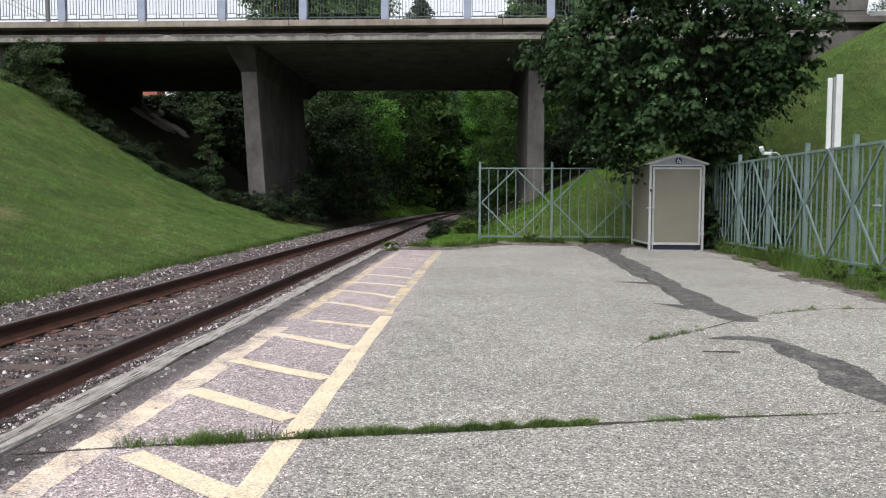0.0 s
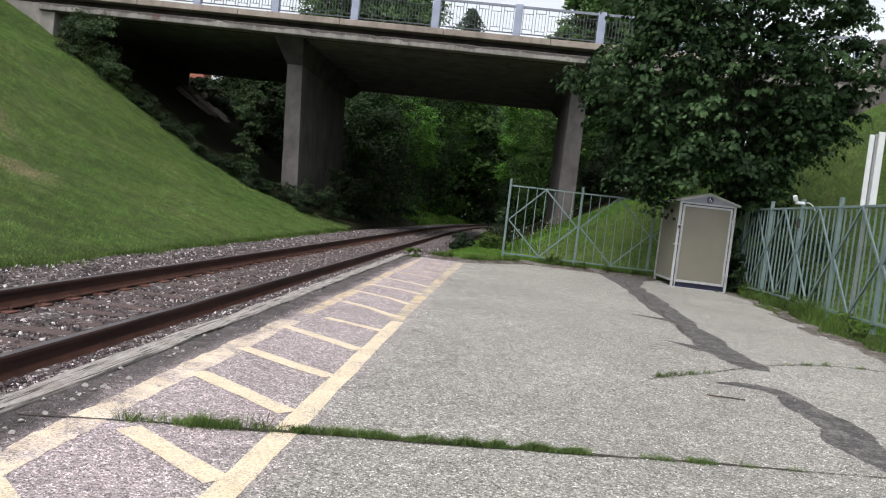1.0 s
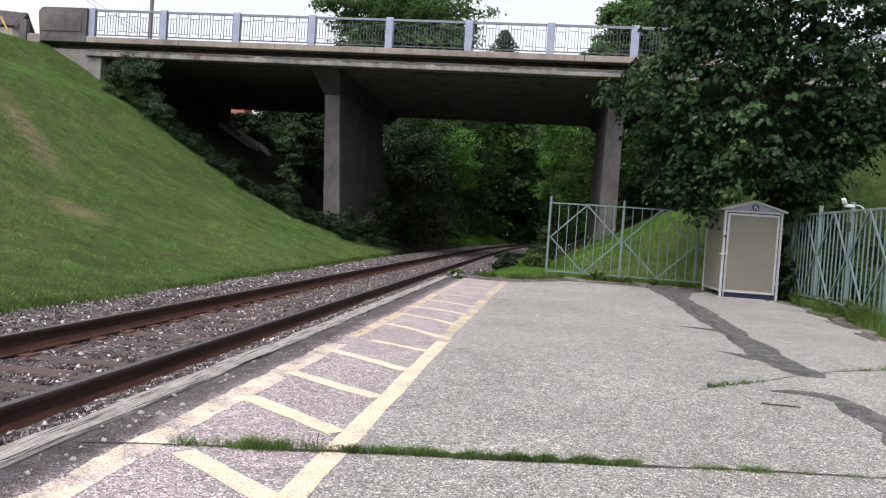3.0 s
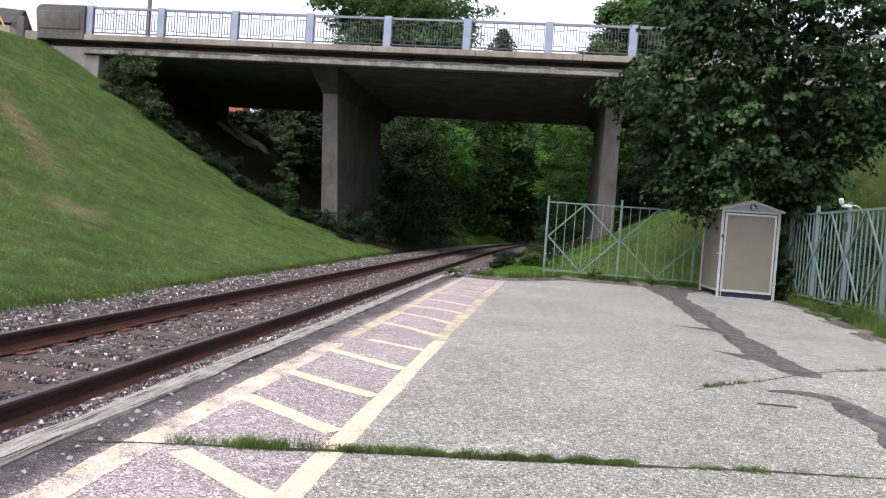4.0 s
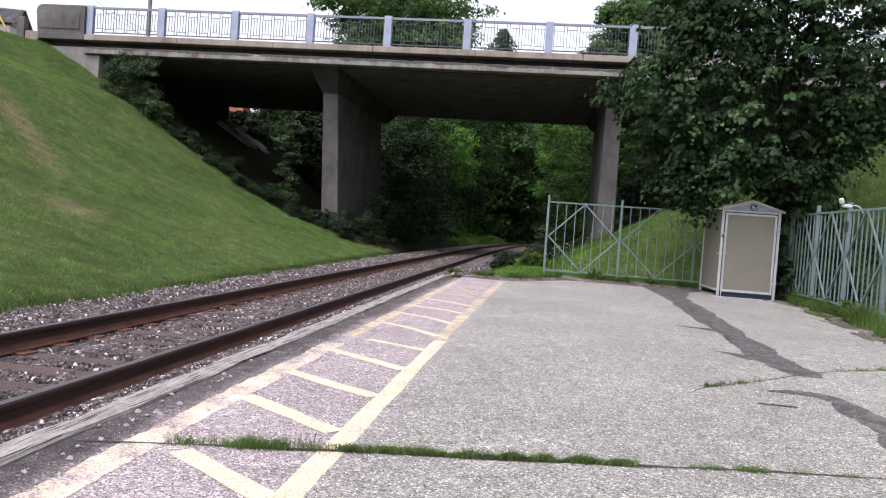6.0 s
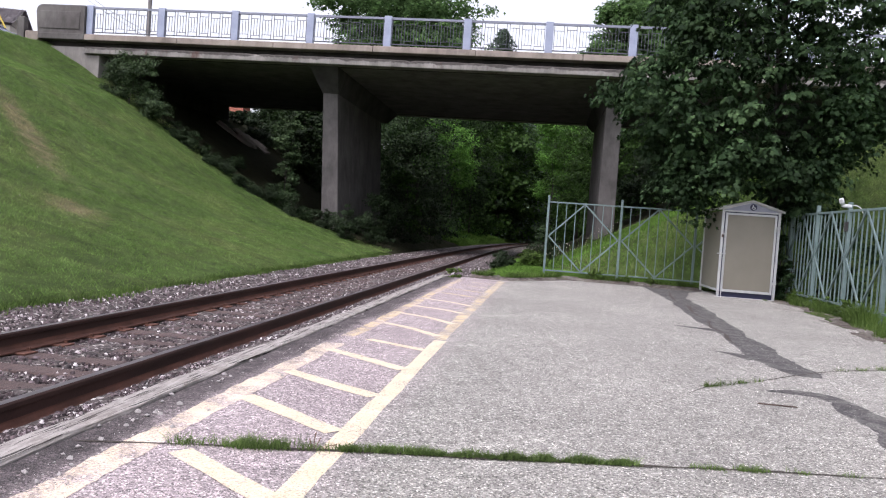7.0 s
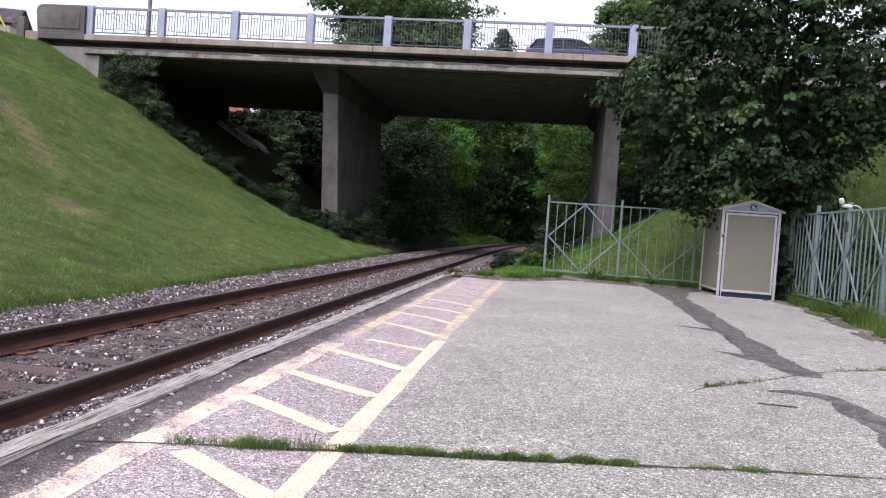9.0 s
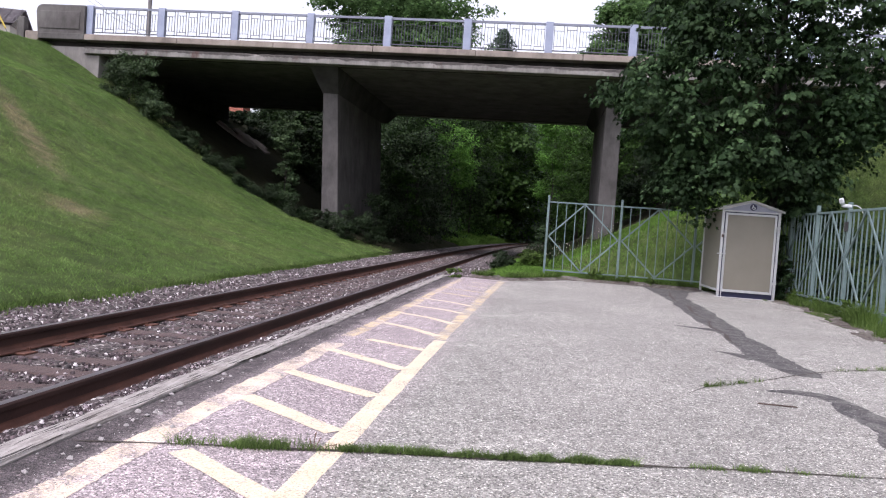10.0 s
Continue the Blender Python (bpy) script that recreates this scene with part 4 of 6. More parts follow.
def pier(x_top, x_low, yb):
    """A wall pier: wider at the foot, with a bracket below the deck edge."""
    bm = bmesh.new()
    hw0, hw1 = 0.35, 0.40
    zt, zb = 6.82, -0.6
    low = [(x_low - hw1, 33.8, zb), (x_low + hw1, 33.8, zb), (x_low + hw1, yb - 0.3, zb), (x_low - hw1, yb - 0.3, zb)]
    top = [(x_top - hw0, 33.8, zt), (x_top + hw0, 33.8, zt), (x_top + hw0, yb, zt), (x_top - hw0, yb, zt)]
    a = [bm.verts.new(p) for p in low]
    b = [bm.verts.new(p) for p in top]
    bm.faces.new(a[::-1])
    bm.faces.new(b)
    for i in range(4):
        bm.faces.new((a[i], a[(i + 1) % 4], b[(i + 1) % 4], b[i]))
    bmesh.ops.bevel(bm, geom=[e for e in bm.edges if abs(e.verts[0].co.z - e.verts[1].co.z) > 3], offset=0.03, segments=2, affect="EDGES", profile=0.5)
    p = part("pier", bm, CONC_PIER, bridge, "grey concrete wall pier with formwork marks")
    bm = bmesh.new()
    prof = [(32.45, 7.79), (33.8, 6.825), (yb, 6.825), (yb + 1.5, 7.0), (Y1 - 0.5, 7.79)]
    u = [bm.verts.new((x_top - 0.37 - (0.28 if z > 7.5 else 0), y, z)) for y, z in prof]
    v = [bm.verts.new((x_top + 0.37 + (0.28 if z > 7.5 else 0), y, z)) for y, z in prof]
    bm.faces.new(u)
    bm.faces.new(v[::-1])
    for i in range(5):
        bm.faces.new((u[i], v[i], v[(i + 1) % 5], u[(i + 1) % 5]))
    bmesh.ops.recalc_face_normals(bm, faces=bm.faces[:])
    part("pier_cap", bm, CONC_CAP, p, "concrete bracket under the deck, coloured as shaded")


def abutments():
    for x, d in ((BX0, -1), (BX1, 1)):
        a, b = sorted((x, x + d * 0.7))
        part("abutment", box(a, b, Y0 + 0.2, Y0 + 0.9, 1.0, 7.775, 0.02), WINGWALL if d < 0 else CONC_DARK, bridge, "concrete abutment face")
        part("abutment", box(a, b, Y0 + 0.9, Y1 - 0.2, 1.0, 7.775), CONC_SHADOW, bridge, "abutment wall coloured near black for the shade under the deck")
        a, b = sorted((x + d * 0.7, x + d * 4.5))
        for y in (Y0 + 0.2, Y1 - 0.55):
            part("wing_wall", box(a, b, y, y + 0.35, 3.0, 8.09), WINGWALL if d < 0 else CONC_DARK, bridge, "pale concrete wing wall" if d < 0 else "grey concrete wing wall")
        # end block with a rounded outer corner and a sunk panel
        a, b = (x - 3.12, x - 0.72) if d < 0 else (x + 0.42, x + 2.15)
        for y in (Y0 + 0.05, Y1 - 0.5):
            bm = box(a, b, y, y + 0.42, ZT + 0.003, 9.92)
            bmesh.ops.bevel(bm, geom=[e for e in bm.edges if abs(e.verts[0].co.y - e.verts[1].co.y) > 0.2 and e.verts[0].co.z > 9 and (e.verts[0].co.x - (a + b) / 2) * d > 0], offset=0.34, segments=5, affect="EDGES", profile=0.5)
            for v in bm.verts:
                if (v.co.x - (a + b) / 2) * d > 0:
                    v.co.x -= d * 0.14 * (9.92 - v.co.z) / 1.28
            blk = part("end_block", bm, CONC_DARK, bridge, "dark weathered concrete end block")
            part("panel", box(a + 0.22, b - 0.22, y - 0.03, y + 0.02, ZT + 0.2, 9.62, 0.02), CONC_DARK, blk)


bridge_deck()
pier(-10.13, -9.70, 43.0)
pier(2.54, 2.52, 42.0)
abutments()
road = tagged(new("road", bm_mesh("road", box(-300, 200, Y0 + 0.55, Y1 - 0.55, 8.425, 8.56), ASPHALT)), "asphalt road over the bridge", "road", kind="structure")

UNIT = bm_mesh("unit_bar", box(-0.5, 0.5, -0.5, 0.5, -0.5, 0.5), BAR)


def stretched(x0, x1, y0, y1, z0, z1):
    return Matrix.LocRotScale(((x0 + x1) / 2, (y0 + y1) / 2, (z0 + z1) / 2), None, (x1 - x0, y1 - y0, z1 - z0))


def bridge_railing(y):
    r = thing("bridge_railing", "pale blue steel railing with thin bars on the bridge kerb", "railing", group="bridge railings")
    x0, gap, n = -21.05, 3.432, 10
    post = bm_mesh("post", box(-0.16, 0.16, -0.09, 0.09, ZT, 9.97, 0.02), RAILING)
    unit_rail = bm_mesh("top_rail", box(-0.5, 0.5, -0.5, 0.5, -0.5, 0.5), TOPRAIL)
    for k in range(n + 1):
        part("post", post, None, r, m=pose(x0 + k * gap, y, 0))
        if k == n:
            break
        a, b = x0 + k * gap + 0.14, x0 + (k + 1) * gap - 0.14
        p = part("panel", UNIT, None, r, "dark bar panel between two posts", stretched(a, b, y - 0.025, y + 0.025, 8.76, 8.80))
        inv = p.matrix_basis.inverted()
        part("top_rail", unit_rail, None, r, m=stretched(a, b, y - 0.045, y + 0.045, 9.83, 9.92))
        w = (b - a) / 6

        def sub(x0_, x1_, z0, z1):
            part("bar", UNIT, None, p, m=inv @ stretched(x0_, x1_, y - 0.013, y + 0.013, z0, z1))

        for i in range(6):
            lo, hi = a + i * w + 0.062, a + (i + 1) * w - 0.062
            top, foot = (9.66, 8.93) if i % 2 else (9.61, 8.97)
            for x in (lo, hi):
                sub(x - 0.011, x + 0.011, 8.80, 9.83)
            for z in (top, foot):
                sub(lo + 0.011, hi - 0.011, z - 0.009, z + 0.009)
            for t in (1 / 3, 2 / 3):
                x = lo + (hi - lo) * t
                sub(x - 0.008, x + 0.008, foot + 0.009, top - 0.009)


bridge_railing(Y0 + 0.25)
bridge_railing(Y1 - 0.25)


# ================= fences =================
def fence_run(label, origin, angle, bays, group, B=1.9, P=0.036, slim=1.0):
    """Posts, two rails, pickets and diamond braces, in bays B wide."""
    f = thing("steel_fence", label, "fence", Matrix.Translation(origin) @ pose(0, 0, 0, 0, 0, angle), group)
    post = bm_mesh("post", box(-P, P, -P, P, 0.0, 2.15, 0.006), STEEL)
    rail = bm_mesh("rail", box(0, B, -0.022, 0.022, -0.025 * slim, 0.025 * slim, 0.005), STEEL)
    picket = bm_mesh("picket", box(-0.014 * slim, 0.014 * slim, -0.011, 0.011, 0.2, 1.96), STEEL)
    braces = []
    for (xa, za), (xb, zb) in (((0.05, 1.08), (B / 2, 1.97)), ((B / 2, 1.97), (B - 0.05, 1.08)), ((0.05, 1.08), (B / 2, 0.19)), ((B / 2, 0.19), (B - 0.05, 1.08))):
        d = Vector((xb - xa, 0, zb - za))
        bm = box(-d.length / 2, d.length / 2, -0.012, 0.012, -0.025 * slim, 0.025 * slim)
        bmesh.ops.rotate(bm, verts=bm.verts[:], matrix=Matrix.Rotation(-math.atan2(d.z, d.x), 3, "Y"))
        bmesh.ops.translate(bm, verts=bm.verts[:], vec=((xa + xb) / 2, -0.026, (za + zb) / 2))
        braces.append(bm_mesh("brace", bm, STEEL))
    for k in range(bays + 1):
        part("post", post, None, f, m=pose(k * B, 0, 0))
        if k == bays:
            break
        for z in (1.98, 0.17):
            part("rail", rail, None, f, m=pose(k * B, 0, z))
        for i in range(1, 8):
            part("picket", picket, None, f, m=pose(k * B + i * B / 8, 0, 0))
        for br in braces:
            part("brace", br, None, f, m=pose(k * B, 0, 0))
    return f


fence_run("pale green steel picket fence at the end of the platform", (0.03, 20.4, 0.03), 0, 3, "picket fences", 1.9, 0.03, 0.72)
side_fence = fence_run("pale green steel picket fence with diamond braces beside the platform", (FENCE_X, 20.72, 0.03), -90, 14, "picket fences", 1.72, 0.036, 0.86)


# ================= shed =================
def shed():
    s = thing("storage_shed", "small beige panel shed with white aluminium trim standing on the asphalt", "shed", pose(4.60, 18.1, 0, 0, 0, 0))
    W, D, H = 0.61, 1.95, 2.0
    ov = 0.06
    for name, (x0, x1, y0, y1) in (("side_panel", (-W, -W + 0.03, 0.05, D)), ("side_panel", (W - 0.03, W, 0.05, D)), ("back_panel", (-W + 0.04, W - 0.04, D - 0.03, D))):
        part(name, box(x0, x1, y0, y1, 0.18, H - 0.02, 0.004), BEIGE, s)
    for x in (-W, W):
        for y in (0.025, D):
            post = part("corner_post", box(x - 0.027, x + 0.027, y - 0.027, y + 0.027, 0.0, H, 0.006), ALU, s)
            part("foot_plate", box(x - 0.06, x + 0.06, y - 0.05, y + 0.05, 0.0, 0.012, 0.003), ALU, post)
        part("bottom_rail", box(x - 0.018, x + 0.018, 0.06, D - 0.03, 0.135, 0.18), ALU, s)
    part("head_rail", box(-W + 0.03, W - 0.03, 0.0, 0.045, H - 0.035, H, 0.004), ALU, s)
    part("door_seal", box(-W + 0.027, W - 0.027, 0.036, 0.05, 0.02, H - 0.037), NAVY, s, "dark blue backing seen in the gaps round the door")
    door = part("door", box(-W + 0.09, W - 0.09, 0.005, 0.03, 0.19, H - 0.10, 0.003), BEIGE, s, "beige door panel in a white frame")
    for x0, x1, z0, z1 in ((-W + 0.05, -W + 0.095, 0.135, H - 0.06), (W - 0.095, W - 0.05, 0.135, H - 0.06), (-W + 0.097, W - 0.097, 0.135, 0.19), (-W + 0.097, W - 0.097, H - 0.105, H - 0.06)):
        part("door_frame", box(x0, x1, -0.012, 0.034, z0, z1, 0.004), ALU, door)
    for z in (0.40, 1.66):
        h = part("hinge", box(W - 0.10, W + 0.03, -0.032, -0.013, z - 0.028, z + 0.028, 0.005), ALU, door)
        part("pin", tube([(W - 0.035, -0.04, z - 0.055), (W - 0.035, -0.04, z + 0.055)], [0.013, 0.013], 8), ALU, h)
    part("latch", box(-W - 0.09, -W + 0.10, -0.045, -0.02, 0.985, 1.012, 0.006), ALU, door, "bare metal latch bar")
    part("drop_bolt", tube([(-W + 0.06, -0.028, 0.02), (-W + 0.06, -0.028, 0.99)], [0.011, 0.011], 8), ALU, door, "bare metal drop bolt")
    hasp = part("hasp", box(-W - 0.03, -W + 0.08, -0.034, -0.014, 1.44, 1.47, 0.004), ALU, door)
    part("padlock", box(-W - 0.022, -W + 0.022, -0.06, -0.035, 1.37, 1.44, 0.01), STICK, hasp, "small rusty padlock")
    part("sill", box(-W + 0.05, W - 0.05, -0.005, 0.03, 0.0, 0.018, 0.003), ALU, s)
    # gabled roof with an overhang, and a low front gable
    for sx in (-1, 1):
        bm = prism([(sx * (W + 0.10), H - 0.01), (sx * (W + 0.10), H + 0.035), (0, H + 0.25), (0, H + 0.205)], -ov, D + ov)
        part("roof_panel", bm, ROOFALU, s, "pale sloping roof sheet")
    bm = prism([(-W, H), (W, H), (0, H + 0.2)], 0.0, 0.03)
    gable = part("gable", bm, GABLE, s, "slate blue gable panel")
    bm = bmesh.new()
    bmesh.ops.create_cone(bm, segments=20, radius1=0.075, radius2=0.075, depth=0.012, cap_ends=True)
    bmesh.ops.rotate(bm, verts=bm.verts[:], matrix=Matrix.Rotation(math.pi / 2, 3, "X"))
    bmesh.ops.translate(bm, verts=bm.verts[:], vec=(0.02, -0.01, H + 0.09))
    part("badge", bm, NAVY, gable, "round dark blue badge with a white symbol")
    ring = [(0.02 + 0.033 * math.cos(a * 0.5), -0.02, H + 0.078 + 0.033 * math.sin(a * 0.5)) for a in range(4, 14)]
    part("symbol", tube(ring, [0.007] * len(ring), 5), WHITE, gable)
    part("symbol", tube([(0.012, -0.02, H + 0.15), (0.016, -0.02, H + 0.095), (0.05, -0.02, H + 0.09), (0.062, -0.02, H + 0.05)], [0.009] * 4, 5), WHITE, gable)
    for sx in (-1, 1):
        part("gable_trim", prism([(sx * (W + 0.02), H - 0.0), (sx * (W + 0.02), H + 0.035), (0, H + 0.225), (0, H + 0.19)], -0.015, -0.001), ALU, gable)


shed()


# ================= trees =================
def trunk_bm(base, top, r0, r1, rng, n=7, sway=0.12):
    b, t = Vector(base), Vector(top)
    pts = [b.lerp(t, i / (n - 1)) + Vector((rng.uniform(-sway, sway), rng.uniform(-sway, sway), 0)) * (1 if 0 < i < n - 1 else 0) for i in range(n)]
    return pts, tube(pts, [r0 * (1.25 if i == 0 else 1) + (r1 - r0) * i / (n - 1) for i in range(n)], 9)


CROWN_Z = [1.8, 2.0, 2.4, 2.9, 3.6, 4.0, 4.4, 5.0, 5.3, 5.7, 6.4, 8.0, 9.5, 11.0]
CROWN_L = [3.8, 3.3, 2.6, 2.35, 2.1, 1.7, 1.3, 0.75, 1.4, 1.7, 1.7, 1.9, 2.7, 4.6]
CROWN_R = [5.9, 6.2, 6.7, 7.0, 7.3, 8.3, 7.9, 8.3, 9.1, 8.5, 8.5, 8.2, 7.4, 6.0]


def maple():
    """A broad crown of drooping sprays, each an umbrella of lobed leaves."""
    rng = np.random.default_rng(77)
    t = thing("maple_tree", "dense dark green maple tree behind the shed", "tree")
    pts, bm = trunk_bm((5.48, 19.35, 0.0), (5.3, 19.6, 9.0), 0.16, 0.05, rng)
    part("trunk", bm, BARK, t)
    cl = []
    while len(cl) < 1130:
        z = rng.uniform(1.85, 10.8)
        lo, hi = np.interp(z, CROWN_Z, CROWN_L), np.interp(z, CROWN_Z, CROWN_R)
        u = rng.uniform(-1, 1)
        mid, half = (lo + hi) / 2, (hi - lo) / 2
        deep = 2.5 * math.sqrt(max(0.02, 1 - u * u)) * math.sqrt(max(0.05, 1 - abs((z - 6.2) / 5.2) ** 3))
        v = rng.uniform(-1, 1) if rng.random() < 0.6 else rng.uniform(-1, -0.3)
        if u * u + v * v < 0.25 and rng.random() < 0.5:
            continue
        x, y = mid + u * (half - 0.3), 19.4 + v * deep
        if rng.random() < 0.14:
            x, z = x + rng.normal(0, 0.3) * abs(u), z - 0.25 * rng.random() * abs(u)
        if x > 6.7 and z > 4.9 and rng.random() < 0.42:
            continue
        # clear of the shed and its roof
        if 3.75 < x < 5.6 and y > 17.6 and z < 2.5:
            continue
        if z < 3.2 and math.sin(x * 3.1 + y) * math.sin(y * 2.3 + x) < -0.6:
            continue
        cl.append((x, y, z))
    cl += [(5.7, 20.3, 3.65), (5.95, 20.2, 3.8), (5.85, 20.5, 3.95), (6.1, 20.3, 3.6)]
    cl = np.array(cl)
    for i in range(14):
        q = cl[rng.integers(len(cl))]
        if q[2] < 5.0:
            continue
        s = Vector(pts[1 + i % 5])
        mid = s.lerp(Vector(q), 0.5) + Vector((0, 0, 0.25))
        part("limb", tube([s, mid, Vector(q)], [0.05, 0.03, 0.012], 6), BARK, t)
    per = 60
    k = len(cl)
    rad = 0.18 + 0.42 * rng.random(k) ** 1.5
    a = rng.uniform(0, 2 * math.pi, (k, per))
    u = rng.random((k, per)) ** 0.6
    off = np.stack([np.cos(a) * u, np.sin(a) * u, 0.15 - 0.72 * u ** 2 + rng.normal(0, 0.08, (k, per))], -1)
    c = (cl[:, None] + off * rad[:, None, None]).reshape(-1, 3)
    nrm = np.stack([np.cos(a) * u * 1.2, np.sin(a) * u * 1.2, np.full((k, per), 0.6)], -1).reshape(-1, 3) + rng.normal(0, 0.3, (k * per, 3))
    tips = np.stack([np.cos(a), np.sin(a), np.full((k, per), -0.9)], -1).reshape(-1, 3) + rng.normal(0, 0.35, (k * per, 3))
    part("crown", leaf_mesh("crown", c, nrm, rng.uniform(0.075, 0.135, len(c)), LOBED, MAPLE, rng, tips), parent=t)


maple()


def leafy(name, label, category, base, height, spread, leaf, n, mat, seed, trunk=0.12, low=0.15, group="", squash=1.0, blobs=14, tight=1.0):
    """A tree or shrub whose crown is many leaves round uneven blobs."""
    rng = np.random.default_rng(seed)
    x, y, z = base
    t = thing(name, label, category, group=group)
    pts, bm = trunk_bm((x, y, z - 0.1), (x + rng.uniform(-.3, .3), y, z + height * 0.8), trunk, trunk * 0.3, rng, 6, spread * 0.04)
    for i in range(5):
        s = pts[2 + i % 3]
        a = rng.uniform(0, 6.28)
        tube([s, s + Vector((math.cos(a) * spread * 0.6, math.sin(a) * spread * 0.6, height * 0.2))], [trunk * 0.4, trunk * 0.1], 5, bm)
    part("trunk", bm, BARK, t)
    k = blobs
    hz = rng.uniform(low, 0.95, k)
    ang = rng.uniform(0, 6.28, k)
    rr = rng.uniform(0.15, 0.75, k) * np.sqrt(np.clip(1.15 - (hz - 0.45) ** 2 * 2.2, 0.1, 1))
    bc = np.c_[x + np.cos(ang) * rr * spread, y + np.sin(ang) * rr * spread * squash, z + hz * height]
    br = rng.uniform(0.28, 0.5, k) * spread
    # twig clusters on the blobs, leaves in each cluster
    m = max(20, n // 40)
    w = rng.integers(0, k, m)
    d = rng.normal(size=(m, 3))
    d /= np.linalg.norm(d, axis=1, keepdims=True)
    cc = bc[w] + d * (br[w] * rng.uniform(0.6, 1.08, m))[:, None] * np.array((1, squash, 0.85))
    cr = rng.uniform(0.10, 0.22, m) * spread * tight
    which = rng.integers(0, m, n)
    c = cc[which] + rng.normal(size=(n, 3)) * cr[which][:, None] * np.array((0.6, 0.6, 0.35))
    above = c[:, 2] > z + 0.02
    c, which = c[above], which[above]
    nrm = rng.normal(size=c.shape) * 0.38 + d[which] * 0.55 + np.array((0, -0.1, 0.6))
    part("crown", leaf_mesh("crown", c, nrm, leaf * rng.uniform(0.6, 1.3, len(c)), DIAMOND, mat, rng), parent=t)
    return t


def at(x, y, dz=0.0):
    return (x, y, float(land(x, y)) + dz)


# shrubs in the shade along the grass edge and round the piers
SHRUBS = [(-18.3, 31.1, 1.95, 1.15), (-17.4, 31.4, 1.3, 0.95), (-19.0, 31.3, 1.3, 0.85), (-16.0, 31.8, 0.55, 0.7), (-14.6, 32.0, 0.45, 0.6), (-13.2, 31.9, 0.5, 0.6), (-12.0, 31.8, 0.6, 0.7), (-11.2, 48.0, 2.6, 1.6), (-13.5, 48.3, 2.4, 1.6), (-16.0, 48.0, 2.2, 1.5), (-18.5, 48.5, 0.9, 1.0), (-20.4, 47.7, 0.75, 0.8), (-10.8, 31.9, 0.9, 0.6), (-9.6, 32.6, 0.7, 0.6), (-8.6, 32.0, 1.3, 0.8), (-7.8, 33.5, 1.3, 0.9), (-8.2, 36.5, 2.6, 1.4), (-8.0, 40.0, 2.4, 1.5), (-12.4, 34.0, 0.6, 0.7), (-15.0, 35.0, 0.45, 0.7), (-1.3, 24.2, 0.5, 0.5), (-0.35, 25.0, 0.55, 0.5), (0.2, 31.0, 1.3, 1.0), (-9.3, 46.6, 1.8, 1.3), (-11.6, 46.8, 1.7, 1.3), (-14.0, 46.8, 1.6, 1.3), (-16.4, 47.0, 1.5, 1.2), (-19.0, 47.0, 0.6, 0.9), (-7.6, 46.0, 3.5, 1.6), (-7.4, 49.0, 3.0, 1.4), (-21.2, 51.0, 0.5, 1.0), (-20.4, 53.0, 0.5, 1.1), (-19.4, 50.5, 0.6, 1.1), (-20.6, 50.2, 0.5, 0.9), (7.4, 49.0, 2.6, 1.8), (5.6, 48.0, 2.6, 1.6), (6.6, 50.5, 4.0, 2.0), (10.0, 48.3, 3.0, 1.8), (12.2, 48.6, 2.6, 1.8), (13.4, 50.0, 3.0, 2.0), (17.4, 34.6, 2.0, 1.5), (19.6, 35.5, 2.4, 1.6)]
for i, (x, y, h, s) in enumerate(SHRUBS):
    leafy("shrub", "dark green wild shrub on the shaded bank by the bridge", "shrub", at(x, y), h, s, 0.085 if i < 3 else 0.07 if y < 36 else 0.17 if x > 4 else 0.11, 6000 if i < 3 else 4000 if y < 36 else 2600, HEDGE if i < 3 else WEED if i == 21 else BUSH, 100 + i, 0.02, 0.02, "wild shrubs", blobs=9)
for i, (x, y, h, s) in enumerate([(5.50, 18.9, 1.9, 0.26), (5.50, 18.35, 1.2, 0.20), (5.6, 20.0, 2.2, 0.4), (6.4, 18.9, 2.1, 0.6), (6.35, 20.2, 2.3, 0.6), (7.0, 18.3, 1.9, 0.7), (7.1, 19.8, 2.2, 0.8), (6.5, 17.4, 0.9, 0.4)]):
    leafy("shrub", "dark green shrub growing through the side fence behind the shed", "shrub", at(x, y), h, s, 0.07, 3200, MAPLE, 180 + i, 0.02, 0.0, "fence shrubs", blobs=14)
rb = np.random.default_rng(71)
for k in range(16):
    x, y = -16.8 + 0.55 * k + rb.uniform(-0.2, 0.2), 32.0 + rb.uniform(-0.3, 0.7)
    leafy("shrub", "low dark green shrub along the shaded foot of the bridge", "shrub", at(x, y, -0.1), rb.uniform(0.35, 0.6), rb.uniform(0.5, 0.65), 0.06, 2200, BUSH, 160 + k, 0.02, 0.0, "wild shrubs", blobs=8)
leafy("sapling", "slender green sapling under the bridge", "sapling", at(-11.75, 33.0), 4.1, 0.68, 0.10, 7500, HEDGE, 140, 0.025, 0.0, blobs=28)
leafy("sapling", "slender green sapling beside the concrete pier", "sapling", at(-8.4, 44.5), 4.0, 1.2, 0.16, 2500, WOOD_LEAF, 141, 0.04, 0.1, blobs=10)

